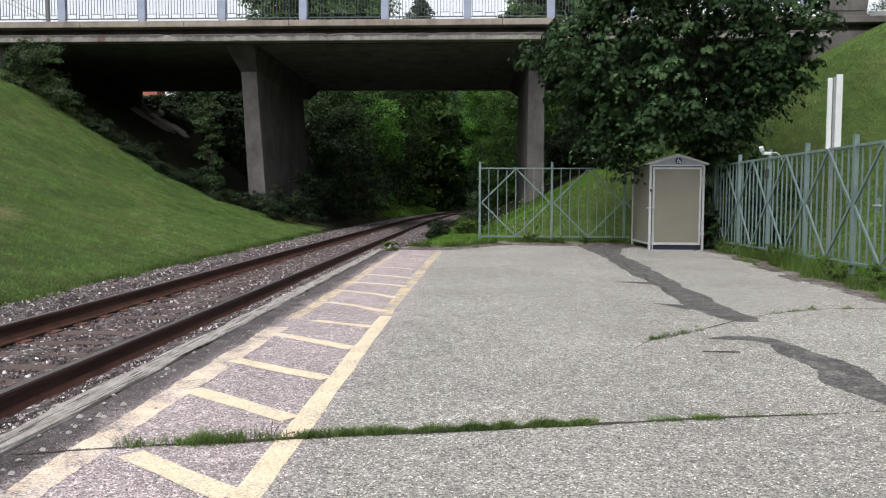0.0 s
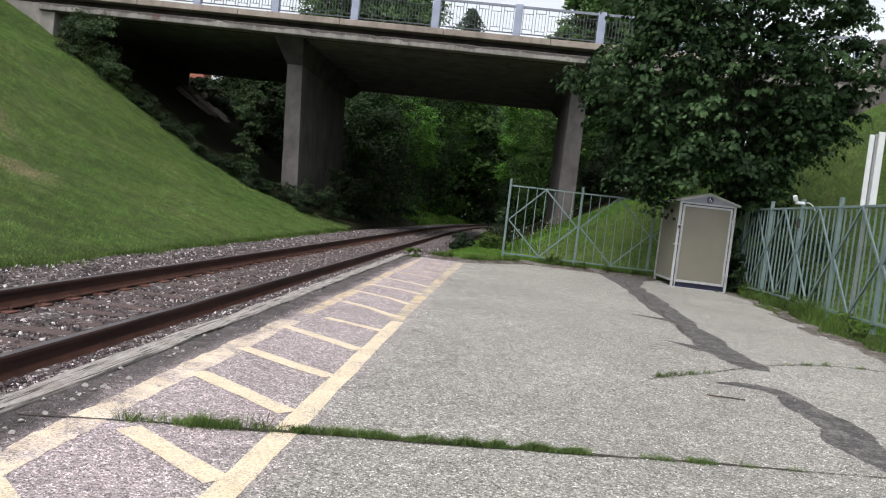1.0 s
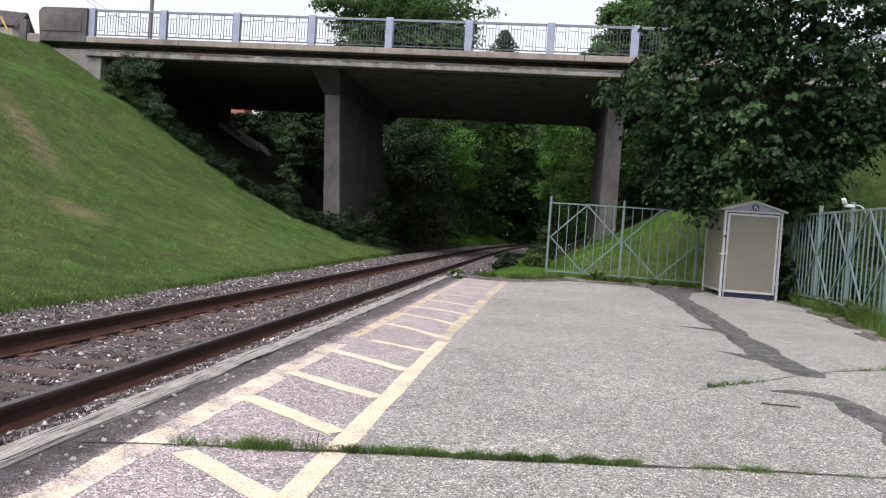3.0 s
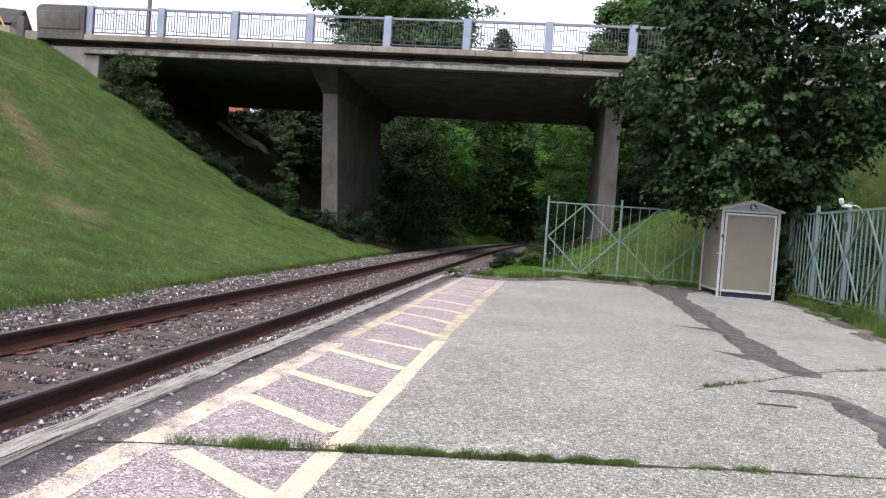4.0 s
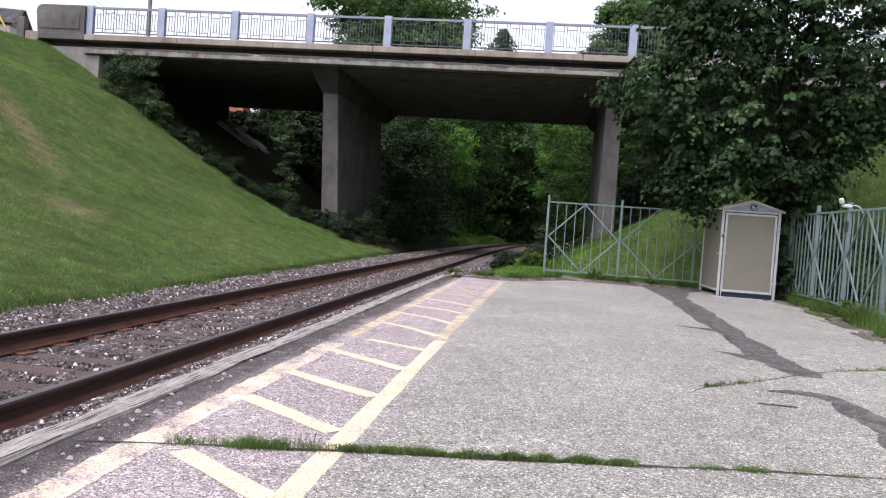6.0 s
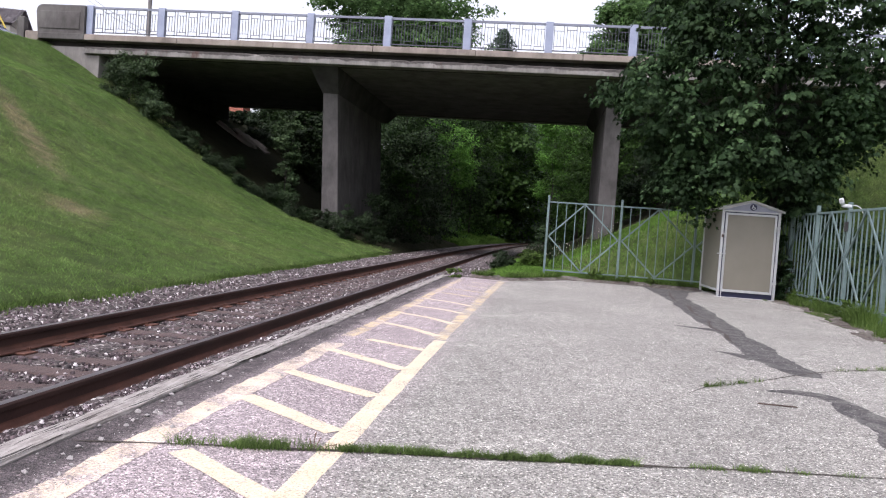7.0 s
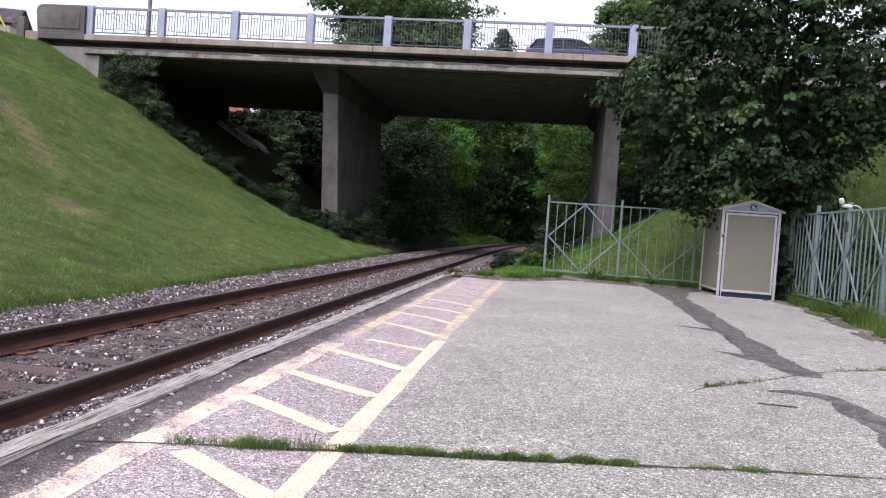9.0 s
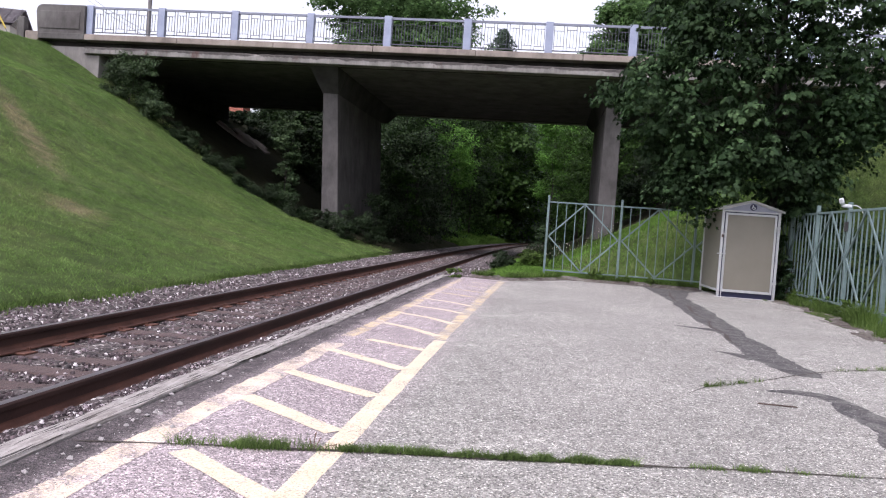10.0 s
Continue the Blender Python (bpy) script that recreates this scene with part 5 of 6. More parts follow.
# woods beyond the bridge
rw = np.random.default_rng(9)
WOODS = [(-9, 52, 9, 3.2), (-12, 60, 11, 4), (-16, 52, 6, 3.6), (-17.3, 58, 6, 3.2), (-9.6, 66, 10, 3.2), (-9, 72, 12, 4.5), (5.5, 70, 11, 4), (4.6, 55, 9, 3.2), (7.5, 62, 11, 4), (9, 51, 9, 4), (13, 57, 10, 4.5), (-16, 75, 13, 5), (-22, 68, 7, 4), (24, 66, 12, 5), (-24.4, 58.2, 0.45, 0.8), (-12.5, 50, 6, 3), (-15, 49.5, 5, 2.6), (-16.8, 50, 4.5, 2.4), (-10.5, 55, 9, 3.4), (2.8, 72, 13, 3.8), (-1.6, 113, 20, 3.8), (3.4, 62, 9, 2.2), (4.4, 82, 15, 3.2), (-28.9, 74, 6.5, 3.0), (-24.6, 72, 7, 3.0), (-9.4, 95, 16, 2.6), (-25.6, 69, 4.5, 2.4), (-7.8, 78, 14, 3.6), (3.2, 90, 14, 2.8)]
FRONT = (0, 4, 6, 7, 18, 19, 20, 21, 22, 26, 27, 28)
for i, (x, y, h, s) in enumerate(WOODS):
    # left of x = -8 the shaded leaf copy, on tree 20 the lit one
    leafy("woodland_tree", "leafy green woodland tree beyond the bridge", "tree", at(x, y), h, s, 0.19 if i in FRONT else 0.28, 12500 if i in FRONT else 5000, LIT_WOOD_LEAF if i == 20 else SHADED_WOOD_LEAF if x < -8 else WOOD_LEAF, 200 + i, 0.13, 0.02, "woodland trees", blobs=22)
for i, (x, y, h, s) in enumerate([(-8.6, 71, 1.2, 1.2), (-8.0, 62, 1.0, 1.0), (-7.2, 80, 0.8, 1.0), (-7.0, 66, 0.35, 0.6)]):
    leafy("shrub", "low bright green shrub beside the bend of the track", "shrub", at(x, y), h, s, 0.12, 2600, LIT_WOOD_LEAF, 260 + i, 0.02, 0.0, "trackside shrubs", blobs=10)
leafy("woodland_tree", "tree beyond the bridge with leaves coloured as if lit", "tree", at(-7.9, 57), 9.4, 2.6, 0.17, 14000, LIT_WOOD_LEAF, 295, 0.1, 0.5, "woodland trees", blobs=16)
leafy("woodland_tree", "tree leaning over the bend of the track, leaves coloured as if lit", "tree", at(0.3, 80), 13.4, 2.9, 0.19, 14000, LIT_WOOD_LEAF, 296, 0.1, 0.42, "woodland trees", blobs=18)
# a close stand that shuts the view along the track
for i in range(26):
    x, y = -19 + 3.4 * (i % 13) + rw.uniform(-1, 1), (88 if i < 13 else 108) + rw.uniform(-5, 5)
    off = x - float(rail_x(0, y))
    if abs(off) < 4.6:
        x += math.copysign(4.6 - abs(off), off)
    # trees between x = -4.5 and 2 take the leaf colour painted as lit
    leafy("woodland_tree", "leafy green woodland tree at the bend of the track", "tree", at(x, y), min(rw.uniform(16, 19), 21 - float(land(x, y))), rw.uniform(4.6, 5.8), 0.56, 6500, LIT_WOOD_LEAF if -4.5 < x < 2 else WOOD_LEAF, 240 + i, 0.25, 0.0, "woodland trees", blobs=30)
for i, (x, y, h, s) in enumerate([(1.5, 124, 22, 5), (6.0, 121, 22, 5), (10.5, 118, 20, 5), (-3.5, 127, 22, 5), (-2.0, 141, 24, 6), (3.5, 138, 24, 6), (9.0, 135, 24, 6)]):
    leafy("woodland_tree", "leafy green woodland tree beyond the bend of the track", "tree", at(x, y), h - float(land(x, y)), s + 1, 0.65, 8000, WOOD_LEAF, 280 + i, 0.25, 0.0, "woodland trees", blobs=30)
# trees that rise above the bridge
for i, (x, y, h, s) in enumerate([(-16.7, 62, 21.0, 4.3), (-10.6, 64, 22.5, 5.4), (-13.5, 68, 23, 5.5), (4.9, 58, 20.0, 2.7), (6.6, 60, 20.0, 4.2), (8.6, 63, 24, 4.8), (12.5, 62, 25, 5.5)] ):
    leafy("tall_tree", "tall green tree rising behind the bridge railing", "tree", at(x, y), h - float(land(x, y)), s, 0.32, 26000, TALL_LEAF, 300 + i, 0.3, 0.38, "tall trees behind the bridge", blobs=44, tight=0.8)


def spruce(x, y, z, h, r, seed):
    rng = np.random.default_rng(seed)
    t = thing("spruce_tree", "dark spruce behind the bridge, oversized to fit the camera view", "tree")
    pts, bm = trunk_bm((x, y, z), (x, y, z + h), 0.15, 0.02, rng, 5, 0.02)
    part("trunk", bm, BARK, t)
    n = 22000
    u = rng.random(n) ** 0.9
    a = rng.integers(0, 9, n) * 0.7 + rng.normal(0, 0.16, n) + np.floor(u * 40) * 0.9
    rr = r * (0.92 * u + 0.03) * (0.62 + 0.38 * np.sin(a * 2.3 + np.floor(u * 12) * 2.1) ** 2) * rng.uniform(0.1, 1, n)
    c = np.c_[x + np.cos(a) * rr, y + np.sin(a) * rr, z + h * (1 - u) - rr * 0.25 + rng.normal(0, 0.06, n)]
    part("crown", leaf_mesh("crown", c, rng.normal(size=(n, 3)) * 0.5 + np.array((0, 0, 1.0)), rng.uniform(0.25, 0.5, n), DIAMOND, SPRUCE, rng), parent=t)


# far wider than natural, shaped so its tip fits the camera's view
spruce(-7.3, 100, float(land(-7.3, 100)) - 0.1, 26.4, 23.0, 5)

# ================= far buildings and poles =================
def house():
    h = thing("house", "grey-roofed house with a pale gable beyond the bank", "house", pose(-35.44, 46.0, 8.45, 0, 0, 17.5))
    W, E = 4.0, 3.98
    part("wall", box(-9, -0.3, 0.3, W - 0.3, 0, E - 0.1), SIDING, h)
    for y0, y1 in ((0, W / 2), (W, W / 2)):
        bm = bmesh.new()
        vs = [bm.verts.new(p) for p in ((-9.4, y0, E), (0, y0, E), (0, y1, E + 1.35), (-9.4, y1, E + 1.35))]
        bm.faces.new(vs if y0 == 0 else vs[::-1])
        bmesh.ops.solidify(bm, geom=bm.faces[:], thickness=0.14)
        r = part("roof", bm, ROOFING, h, "grey ribbed roof")
        if y0 == 0:
            for k in range(16):
                x = -9.2 + k * 0.6
                part("rib", tube([(x, 0, E + 0.02), (x, y1, E + 1.38)], [0.03, 0.03], 4), ROOFING, r)
    bm = bmesh.new()
    vs = [bm.verts.new(p) for p in ((-0.25, 0.3, E - 0.1), (-0.25, W - 0.3, E - 0.1), (-0.25, W / 2, E + 1.15))]
    bm.faces.new(vs)
    bmesh.ops.solidify(bm, geom=bm.faces[:], thickness=0.1)
    part("gable", bm, SIDING, h)


house()
def guard_rail():
    g = thing("guard_rail", "grey steel guard rail on posts beyond the bridge end", "guard rail", pose(15.95, 32.5, 8.2))
    part("beam", prism([(0, 0.42), (0, 0.72), (7.6, 0.72), (7.6, 0.42)], -0.04, 0.04), GREYBOX, g)
    for k in range(4):
        part("post", box(0.3 + 2.0 * k, 0.46 + 2.0 * k, 0.05, 0.2, -0.4, 0.74, 0.01), POLE, g)


guard_rail()
guy = thing("guy_wire", "thin steel guy wire with a yellow sleeve by the house", "guy wire")
part("wire", tube([(-36.2, 44.0, 14.6), (-32.55, 44.0, 8.4)], [0.012, 0.012], 5), BAR, guy)
part("sleeve", tube([(-34.95, 44.0, 12.47), (-34.42, 44.0, 11.58)], [0.055, 0.055], 8), plain("yellow_plastic", (0.55, 0.40, 0.05), (0.65, 0.48, 0.08), 5, 0.5), guy, "yellow plastic sleeve")
pole = tagged(part("utility_pole", tube([(-27.15, 48, 8.0), (-27.15, 48, 20)], [0.15, 0.11], 10), POLE), "grey wooden utility pole behind the bridge", "utility pole")
tagged(part("guard_post", box(-24.55, -24.2, 32.1, 32.4, 7.9, 9.35, 0.03), CONC_DARK), "short grey concrete post at the end of the bridge", "post")
tagged(part("pale_block", box(-24.15, -23.5, 32.1, 32.6, 8.2, 8.72, 0.04), CONC_PALE), "low pale concrete block beside the end block", "block")
red = thing("brick_building", "red brick building glimpsed under the bridge", "building", pose(-29.2, 60, 8.2))
part("wall", box(0, 3.9, 0, 1.6, 0, 3.2), RED, red)
part("roof", box(-0.2, 4.1, -0.2, 1.8, 3.2, 3.45), ROOFING, red)


# slabs added to stand in for a pale bright streak on the slope
rs = np.random.default_rng(14)
for k in range(15):
    sx, sy = rs.uniform(-19.6, -17.9), rs.uniform(43.2, 46.7)
    sl = box(-0.5, 0.5, -0.3, 0.3, -0.06, 0.06, 0.03)
    tagged(part("concrete_slab", sl, CONC_PALE, m=Matrix.Translation((sx, sy, float(land(sx, sy)) + 0.06)) @ pose(0, 0, 0, rs.uniform(-8, 8), 34, rs.uniform(-15, 15))), "pale slab standing in for the bright streak on the slope under the bridge", "slab", "broken slabs")


for z0 in (14.2, 13.9):
    tagged(part("overhead_cable", tube([(-27.15, 48, z0 - 1.6), (-29.5, 47, z0 - 0.4), (-33.0, 46, z0 + 1.8)], [0.012] * 3, 5), BAR), "thin dark overhead cable at the utility pole", "cable", "overhead cables")


# ================= fixtures on and behind the fence =================
def flood_lamp():
    l = thing("fence_camera", "white security camera on a bracket on a fence post", "camera", pose(FENCE_X, 15.56, 2.0) @ Matrix.Scale(0.92, 4))
    part("bracket", box(-0.03, 0.03, -0.03, 0.03, -0.35, 0.1, 0.01), GREYBOX, l)
    part("junction_box", box(-0.075, -0.03, -0.06, 0.06, -0.42, -0.22, 0.01), DARK, l, "black junction box")
    part("housing", box(-0.17, 0.02, -0.05, 0.05, 0.08, 0.145, 0.02), WHITE, l)
    part("head", tube([(-0.15, -0.02, 0.14), (-0.19, -0.04, 0.18), (-0.22, -0.06, 0.25)], [0.03, 0.05, 0.045], 12), WHITE, l)
    part("cable", tube([(0.02, 0, 0.12), (0.10, -0.03, 0.135), (0.17, -0.06, 0.09), (0.22, -0.1, -0.02)], [0.011] * 4, 6), WHITE, l)


flood_lamp()


def white_sign():
    s = thing("sign_post", "pair of white boards on a grey steel post at the fence", "sign post", pose(FENCE_X + 0.06, 13.02, 0.0))
    part("post", box(-0.022, 0.022, 0.0, 0.05, 0.0, 3.2, 0.01), GREYBOX, s)
    part("board", box(-0.115, -0.045, -0.02, 0.015, 2.02, 3.18, 0.005), WHITE, s, "white upright board")
    part("board", box(0.02, 0.12, -0.02, 0.015, 2.02, 3.24, 0.005), WHITE, s, "white upright board")


white_sign()


def gate_latch():
    g = thing("gate_latch", "steel latch box and bolts on the side fence", "latch", pose(FENCE_X - 0.05, 11.3, 1.1))
    part("plate", box(-0.02, 0.0, -0.05, 0.05, -0.11, 0.11, 0.006), STEEL, g)
    part("bolt", box(-0.045, -0.02, -0.14, 0.09, -0.012, 0.012, 0.004), ALU, g)


gate_latch()


# ================= platform edge timbers and sleepers =================
edge = thing("platform_edge", "weathered grey timber beams along the platform edge", "edging")
rt = np.random.default_rng(4)
y = -8.0
while y < PLAT_END:
    L = 3.6
    y2 = min(y + L, PLAT_END)
    bm = box(-0.083, 0.083, 0, y2 - y - 0.01, -0.22, 0.018, 0.012)
    bmesh.ops.subdivide_edges(bm, edges=[e for e in bm.edges if abs(e.verts[0].co.y - e.verts[1].co.y) > 1], cuts=12)
    for v in bm.verts:
        v.co.x += 0.008 * math.sin(v.co.y * 5 + y) + rt.uniform(-0.009, 0.009)
        v.co.z += rt.uniform(-0.005, 0.004)
    part("beam", bm, EDGE, edge, m=pose(-2.295, y, 0, 0, 0, rt.uniform(-0.12, 0.12)))
    y = y2

tie = bm_mesh("sleeper", box(-1.27, 1.27, -0.11, 0.11, -0.18, 0.0, 0.015), TIE)
plate = bm_mesh("tie_plate", box(-0.17, 0.17, -0.09, 0.09, 0.0, 0.014, 0.004), FLANGE)
spike = bm_mesh("spike", box(-0.016, 0.016, -0.012, 0.012, 0.0, 0.035, 0.005), FLANGE)
yy = -6.0
while yy < 78:
    bx = float(bend(np.array(yy)))
    t = part("sleeper", tie, None, track, m=pose(-3.67 + bx, yy, -0.183 + rt.uniform(-0.008, 0.004), 0, 0, rt.uniform(-1.2, 1.2)))
    if yy < 30:
        for sx in (-0.755, 0.755):
            part("tie_plate", plate, None, t, m=pose(sx, 0, 0.001))
            for dx in (-0.1, 0.1):
                part("spike", spike, None, t, m=pose(sx + dx, rt.choice((-0.06, 0.06)), 0.012))
    yy += 0.52 if yy < 40 else 1.04


# ================= grass, weeds and flowers =================
def turf(x, y):
    """Height of the uneven turf on the banks."""
    return land(x, y) + 0.03 * (np.sin(x * 1.7 + np.sin(y * 0.9) * 2) * np.cos(y * 1.3 + x * 0.4)) * (np.abs(x + 0.5) > 5.6)


def lawn():
    rng = np.random.default_rng(55)
    n = 380000
    y = 4 + 29.5 * rng.random(n) ** 0.8
    d = 17 * rng.random(n) ** 0.9
    x = -5.75 - 0.03 * y - d + 0.15
    tuft = np.sin(x * 2.3 + 1.7 * np.sin(y * 1.1)) * np.sin(y * 1.9 + 1.3 * np.sin(x * 1.4))
    fine = np.sin(x * 9.1 + 2.3 * np.sin(y * 3.7)) * np.sin(y * 7.3 + 1.9 * np.sin(x * 4.1))
    h = rng.uniform(0.02, 0.06, n) * (1 + 0.45 * tuft + 0.45 * fine + 0.9 * (rng.random(n) < 0.03))
    tagged(part("lawn", sward_mesh("lawn", np.c_[x, y, turf(x, y) - 0.006], h, 0.0075, LAWN, rng, 0.9)), "short green lawn on the bank", "grass", kind="stuff")
    n = 300000
    x = rng.uniform(-1.8, 19, n)
    y = 6 + 25 * rng.random(n) ** 0.9
    ok = ((y > plat_end(x) + 0.12 + (0.25 + 0.75 * rng.random(n)) * np.clip(x + 0.6, 0, 1)) | (x > 5.95)) & ((x < 12) | (rng.random(n) < 0.6))
    x, y = x[ok], y[ok]
    h = rng.uniform(0.04, 0.11, len(x))
    # beyond x = 7.2 the brighter blades paint a lit bank by colour
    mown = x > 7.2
    for where, h_scale, blade, label in ((~mown, 1.0, MEADOW, "rough green grass behind the picket fences"), (mown, 0.75, LAWN, "short lawn coloured as if lit on the bank beyond the side fence")):
        gx, gy = x[where], y[where]
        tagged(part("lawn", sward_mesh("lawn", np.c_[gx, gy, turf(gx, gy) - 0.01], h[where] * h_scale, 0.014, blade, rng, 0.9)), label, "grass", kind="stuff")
    # grass on the verge where the track bends
    n = 26000
    y = rng.uniform(58, 104, n)
    x = -6.6 + bend(y) - np.abs(rng.normal(0, 1.6, n))
    tagged(part("lawn", sward_mesh("lawn", np.c_[x, y, land(x, y) - 0.02], rng.uniform(0.15, 0.45, n), 0.04, MEADOW, rng, 0.7)), "long grass on the verge where the track bends", "grass", kind="stuff")
    # ragged fringe at the foot of the bank
    n = 9000
    y = rng.uniform(4, 31, n)
    x = -5.75 - 0.03 * y + rng.normal(0.05, 0.12, n) + 0.12 * np.sin(y * 2.1)
    tagged(part("grass_fringe", blade_mesh("grass_fringe", np.c_[x, y, np.full(n, -0.16)], rng.uniform(0.03, 0.11, n), 0.009, BLADE, rng, 0.8)), "ragged grass fringe along the ballast", "grass", kind="stuff")


def verge():
    rng = np.random.default_rng(56)
    def put(label, x, y, z, h, w=0.010):
        tagged(part("weeds", blade_mesh("weeds", np.c_[x, y, z], h, w, WEED, rng, 0.9)), label, "weeds", kind="stuff")
    n = 13000
    y = rng.uniform(6, 19.6, n)
    x = asphalt_edge(y) + 0.02 + 0.08 * np.sin(y * 4.7) + np.abs(rng.normal(0, 0.36, n))
    put("tall weeds and grass along the side fence", x, y, np.full(n, -0.05), rng.uniform(0.08, 0.44, n) * rng.uniform(0.3, 1, n) * (0.7 + 0.5 * np.sin(y * 2.7) * np.sin(y * 1.1 + 1)), 0.0042)
    n = 11000
    x = rng.uniform(-1.7, 5.6, n)
    keep = np.sin(x * 5.3 + 1) * np.sin(x * 2.1) + 0.6 * rng.random(n) > 0.1
    x = x[keep]
    n = len(x)
    y = plat_end(x) + 0.1 + np.abs(rng.normal(0.22, 0.22, n))
    put("grass and weeds along the end of the asphalt", x, y, np.full(n, 0.065), rng.uniform(0.03, 0.19, n) * rng.uniform(0.3, 1, n), 0.007)
    n = 1500
    a = rng.uniform(0, 6.28, n)
    r = 0.34 * np.sqrt(rng.random(n))
    x, y = 5.42 + 0.6 * r * np.cos(a), 13.85 + 1.3 * r * np.sin(a)
    put("tall tuft of bright grass at the foot of the side fence", x, y, np.full(n, -0.04), rng.uniform(0.2, 0.52, n) * (1.1 - 1.6 * r), 0.006)


def plant(label, x, y, z, h, s, n, seed, size=0.07):
    leafy("weed", label, "weed", (x, y, z), h, s, size, n, WEED, seed, 0.006, 0.05, blobs=6)


lawn()
verge()
plant("leafy green weed at the end of the edge timber", -2.05, 17.6, -0.05, 0.32, 0.2, 500, 401)
plant("leafy weed at the edge of the asphalt", 1.35, 20.2, 0.05, 0.28, 0.25, 400, 402)
for i, (px, py, ph) in enumerate([(0.2, 19.75, 0.16), (2.1, 20.15, 0.2), (2.75, 20.1, 0.22), (3.5, 20.15, 0.18), (-0.4, 18.9, 0.14), (-1.2, 18.15, 0.15)]):
    plant("small leafy weed rooted in soil at the end of the asphalt", px, py, 0.0, ph, 0.16, 260, 430 + i, 0.04)
for i, (px, py, ph) in enumerate([(5.35, 14.6, 0.75), (5.25, 12.0, 0.8), (5.3, 10.6, 0.7), (5.4, 16.7, 0.7), (5.2, 13.8, 0.5), (5.3, 12.6, 0.55), (5.1, 11.3, 0.45), (5.45, 15.0, 0.45), (5.0, 10.0, 0.5), (5.3, 17.2, 0.6), (5.55, 18.3, 0.9), (5.6, 16.2, 0.6)]):
    plant("leafy green weed growing by the side fence", px + 0.12, py, 0.0, ph * 0.5, 0.2, 900, 410 + i, 0.034)


def flowers():
    rng = np.random.default_rng(61)
    n = 90
    x = rng.uniform(-0.2, 2.4, n)
    y = 27 + rng.normal(0, 1.2, n)
    c = np.c_[x, y, land(x, y) + rng.uniform(0.2, 0.6, n)]
    tagged(part("wildflowers", leaf_mesh("wildflowers", c, rng.normal(size=(n, 3)) * 0.3 + np.array((0, -0.5, 0.8)), rng.uniform(0.015, 0.036, n), PALMATE, PETAL, rng)), "white wildflowers among grass below the bridge", "flowers", kind="stuff")
    st = blade_mesh("flower_stems", np.repeat(np.c_[x, y, land(x, y)], 3, 0) + rng.normal(0, 0.03, (n * 3, 3)), rng.uniform(0.2, 0.6, n * 3), 0.008, BLADE, rng, 0.4)
    tagged(part("flower_stems", st), "green stems of wildflowers below the bridge", "flowers", kind="stuff")


flowers()


def daisies():
    rng = np.random.default_rng(62)
    n = 34
    y = 7 + 22 * rng.random(n)
    x = -6.3 - 0.03 * y - 11 * rng.random(n)
    c = np.c_[x, y, land(x, y) + 0.05]
    tagged(part("daisies", leaf_mesh("daisies", c, rng.normal(size=(n, 3)) * 0.3 + np.array((0.5, -0.4, 0.8)), rng.uniform(0.012, 0.026, n), PALMATE, PETAL, rng)), "small white daisies scattered over the mown bank", "flowers", kind="stuff")


daisies()


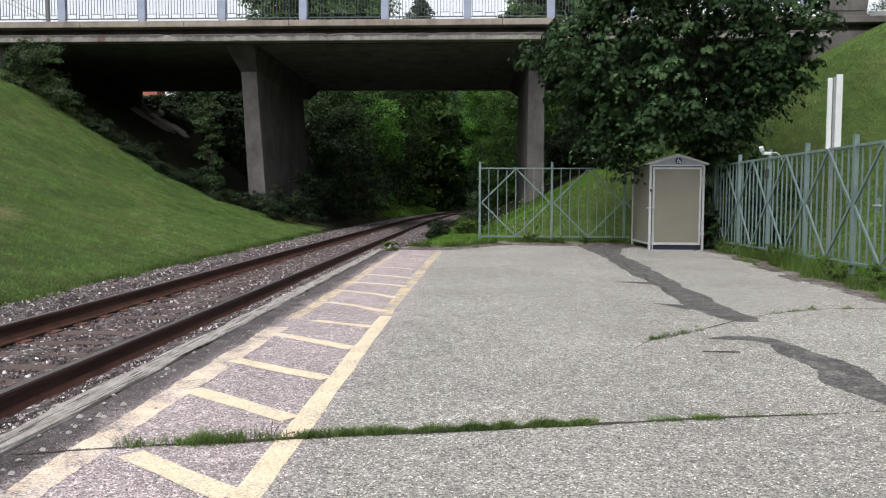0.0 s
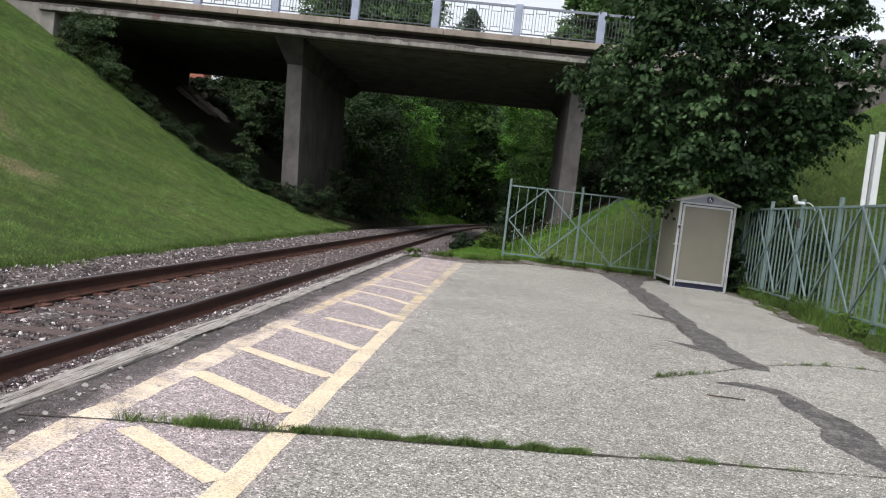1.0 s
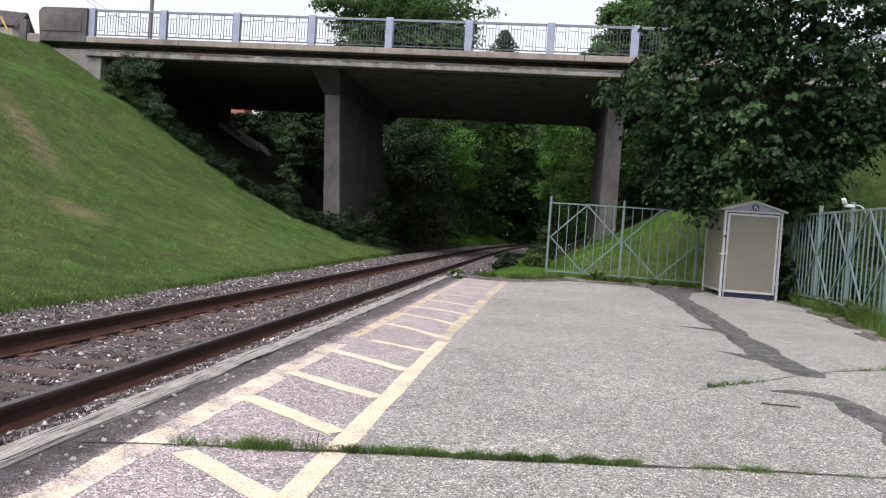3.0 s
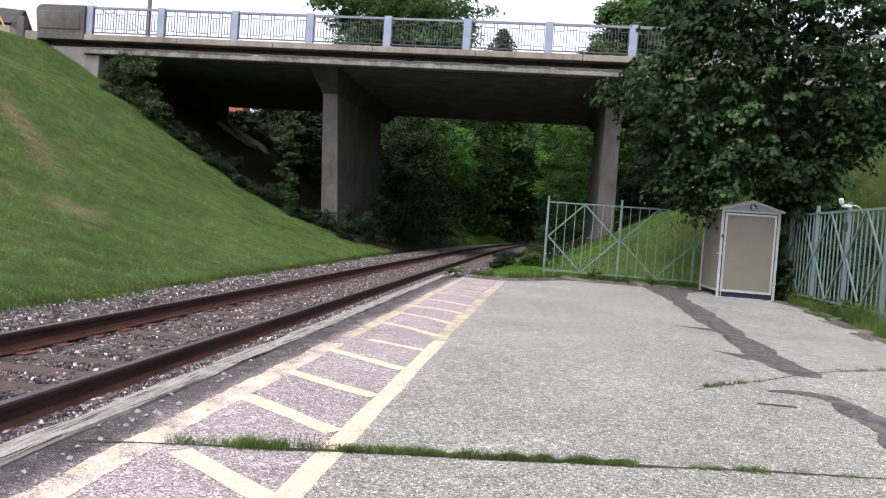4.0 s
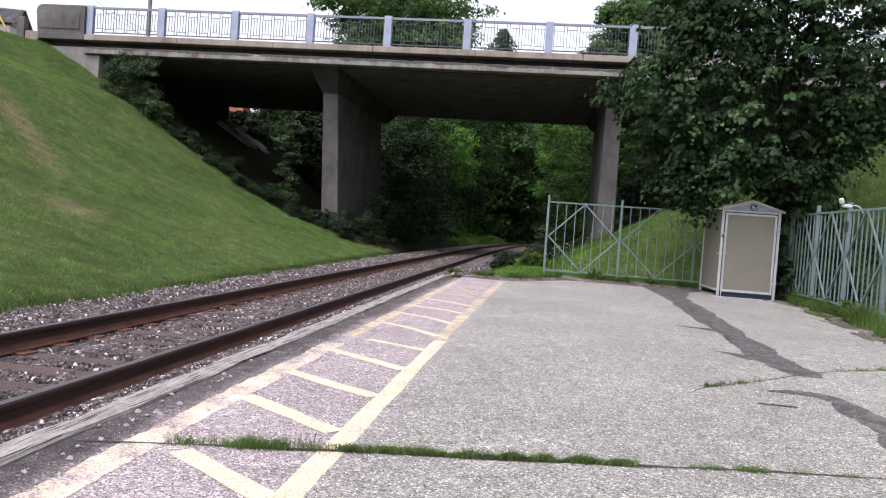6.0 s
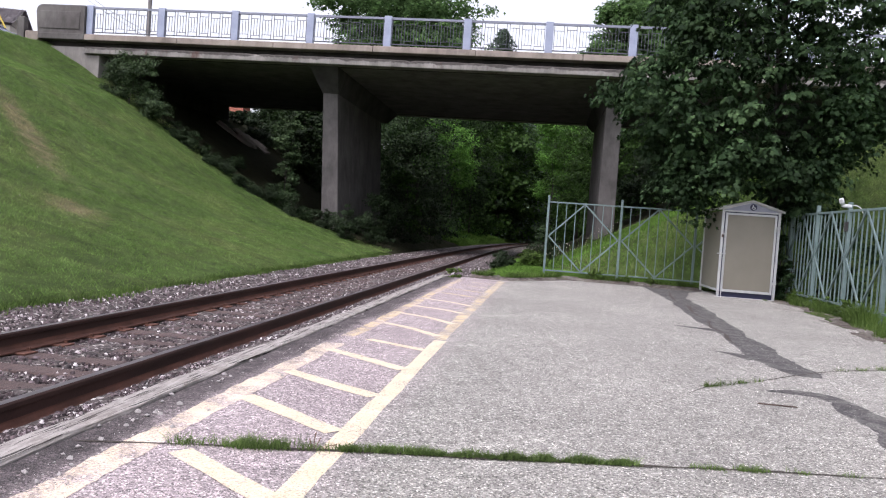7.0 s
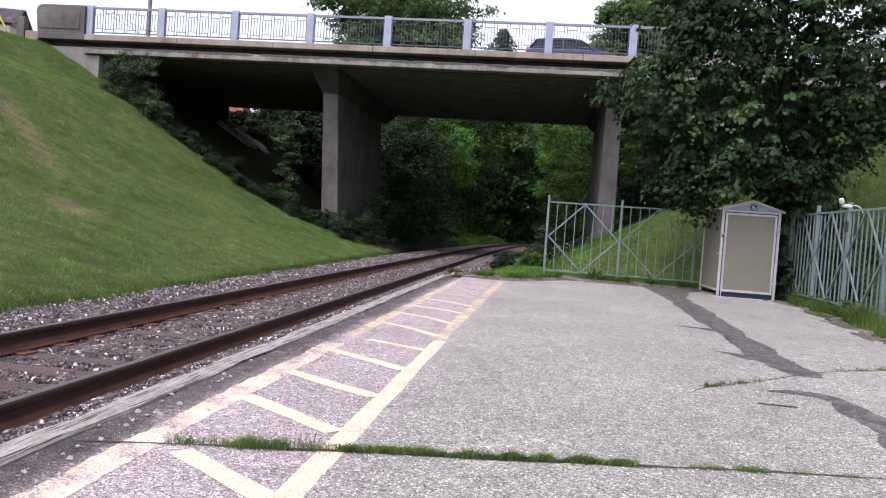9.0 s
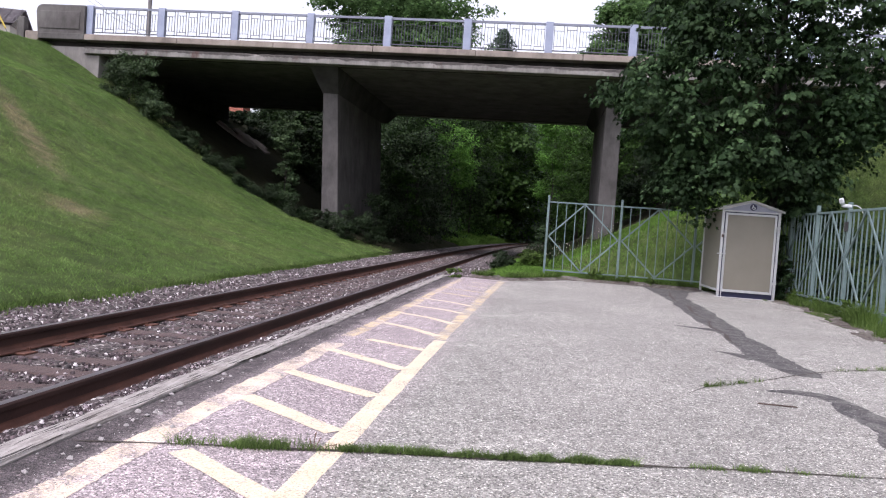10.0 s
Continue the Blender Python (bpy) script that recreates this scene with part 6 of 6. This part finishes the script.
# ================= the car on the bridge =================
def car():
    c = thing("car", "dark blue hatchback driving over the bridge", "car")
    W = 0.86
    low = [(-2.1, 0.30), (-2.15, 0.75), (-2.0, 0.98), (0.95, 1.0), (1.65, 0.90), (2.0, 0.70), (2.05, 0.30)]
    bm = prism(low, -W, W)
    bmesh.ops.bevel(bm, geom=bm.edges[:], offset=0.05, segments=2, affect="EDGES", profile=0.5)
    part("body", bm, CARPAINT, c)
    # roof on pillars, with glass between
    roof = [(-1.86, 1.43), (-1.3, 1.485), (-0.5, 1.515), (-0.05, 1.505), (0.35, 1.44), (0.3, 1.39), (-0.1, 1.43), (-1.2, 1.42), (-1.76, 1.37)]
    part("roof", prism(roof, -0.66, 0.66), CARPAINT, c)
    for sy in (-1, 1):
        for (xa, za), (xb, zb), w in (((-2.06, 0.97), (-1.76, 1.40), 0.12), ((-0.45, 0.97), (-0.5, 1.45), 0.07), ((1.05, 0.97), (0.32, 1.41), 0.06), ((-1.35, 0.97), (-1.25, 1.43), 0.05)):
            part("pillar", bar_between((xa, sy * 0.80, za), (xb, sy * 0.64, zb), w), CARPAINT, c)
    for sy in (-1, 1):
        bm = bmesh.new()
        vs = [bm.verts.new(p) for p in ((-1.9, sy * 0.80, 0.98), (1.0, sy * 0.80, 0.98), (0.3, sy * 0.645, 1.40), (-1.72, sy * 0.645, 1.40))]
        bm.faces.new(vs)
        bmesh.ops.solidify(bm, geom=bm.faces[:], thickness=0.008)
        part("side_window", bm, CARGLASS, c)
    for name, pts in (("windscreen", ((1.05, 0.98), (0.33, 1.41))), ("rear_window", ((-2.06, 0.98), (-1.77, 1.39)))):
        bm = bmesh.new()
        (xa, za), (xb, zb) = pts
        vs = [bm.verts.new(p) for p in ((xa, -0.78, za), (xa, 0.78, za), (xb, 0.63, zb), (xb, -0.63, zb))]
        bm.faces.new(vs)
        bmesh.ops.solidify(bm, geom=bm.faces[:], thickness=0.008)
        part(name, bm, CARGLASS, c)
    for sy in (-1, 1):
        part("tail_light", box(-2.16, -1.96, sy * 0.72 - 0.13, sy * 0.72 + 0.13, 0.78, 0.95, 0.02), REDLAMP, c, "red tail light")
        part("headlight", box(1.83, 2.0, sy * 0.66 - 0.14, sy * 0.66 + 0.14, 0.62, 0.74, 0.02), ALU, c)
        part("mirror", box(0.72, 0.86, sy * 0.92 - 0.08, sy * 0.92 + 0.08, 0.98, 1.10, 0.02), CARPAINT, c)
        for x in (-1.35, 1.35):
            bm = bmesh.new()
            bmesh.ops.create_cone(bm, segments=24, radius1=0.31, radius2=0.31, depth=0.2, cap_ends=True)
            bmesh.ops.rotate(bm, verts=bm.verts[:], matrix=Matrix.Rotation(math.pi / 2, 3, "X"))
            bmesh.ops.bevel(bm, geom=[e for e in bm.edges if len(e.link_faces) == 2 and abs(e.verts[0].co.y - e.verts[1].co.y) < 0.01], offset=0.02, segments=2, affect="EDGES", profile=0.5)
            w = part("wheel", bm, DARK, c, "black tyre", pose(x, sy * 0.78, 0.31))
            bm = bmesh.new()
            bmesh.ops.create_cone(bm, segments=16, radius1=0.2, radius2=0.19, depth=0.215, cap_ends=True)
            bmesh.ops.rotate(bm, verts=bm.verts[:], matrix=Matrix.Rotation(math.pi / 2, 3, "X"))
            part("rim", bm, ALU, w)
    return c


the_car = car()


def motions():
    rows = []
    for k in range(0, 21):
        t = k * 0.5
        rows.append((t, pose(-0.85 + 14.97 * (t - 8.9), 35.85, 8.565)))
    walk(the_car, rows)


motions()
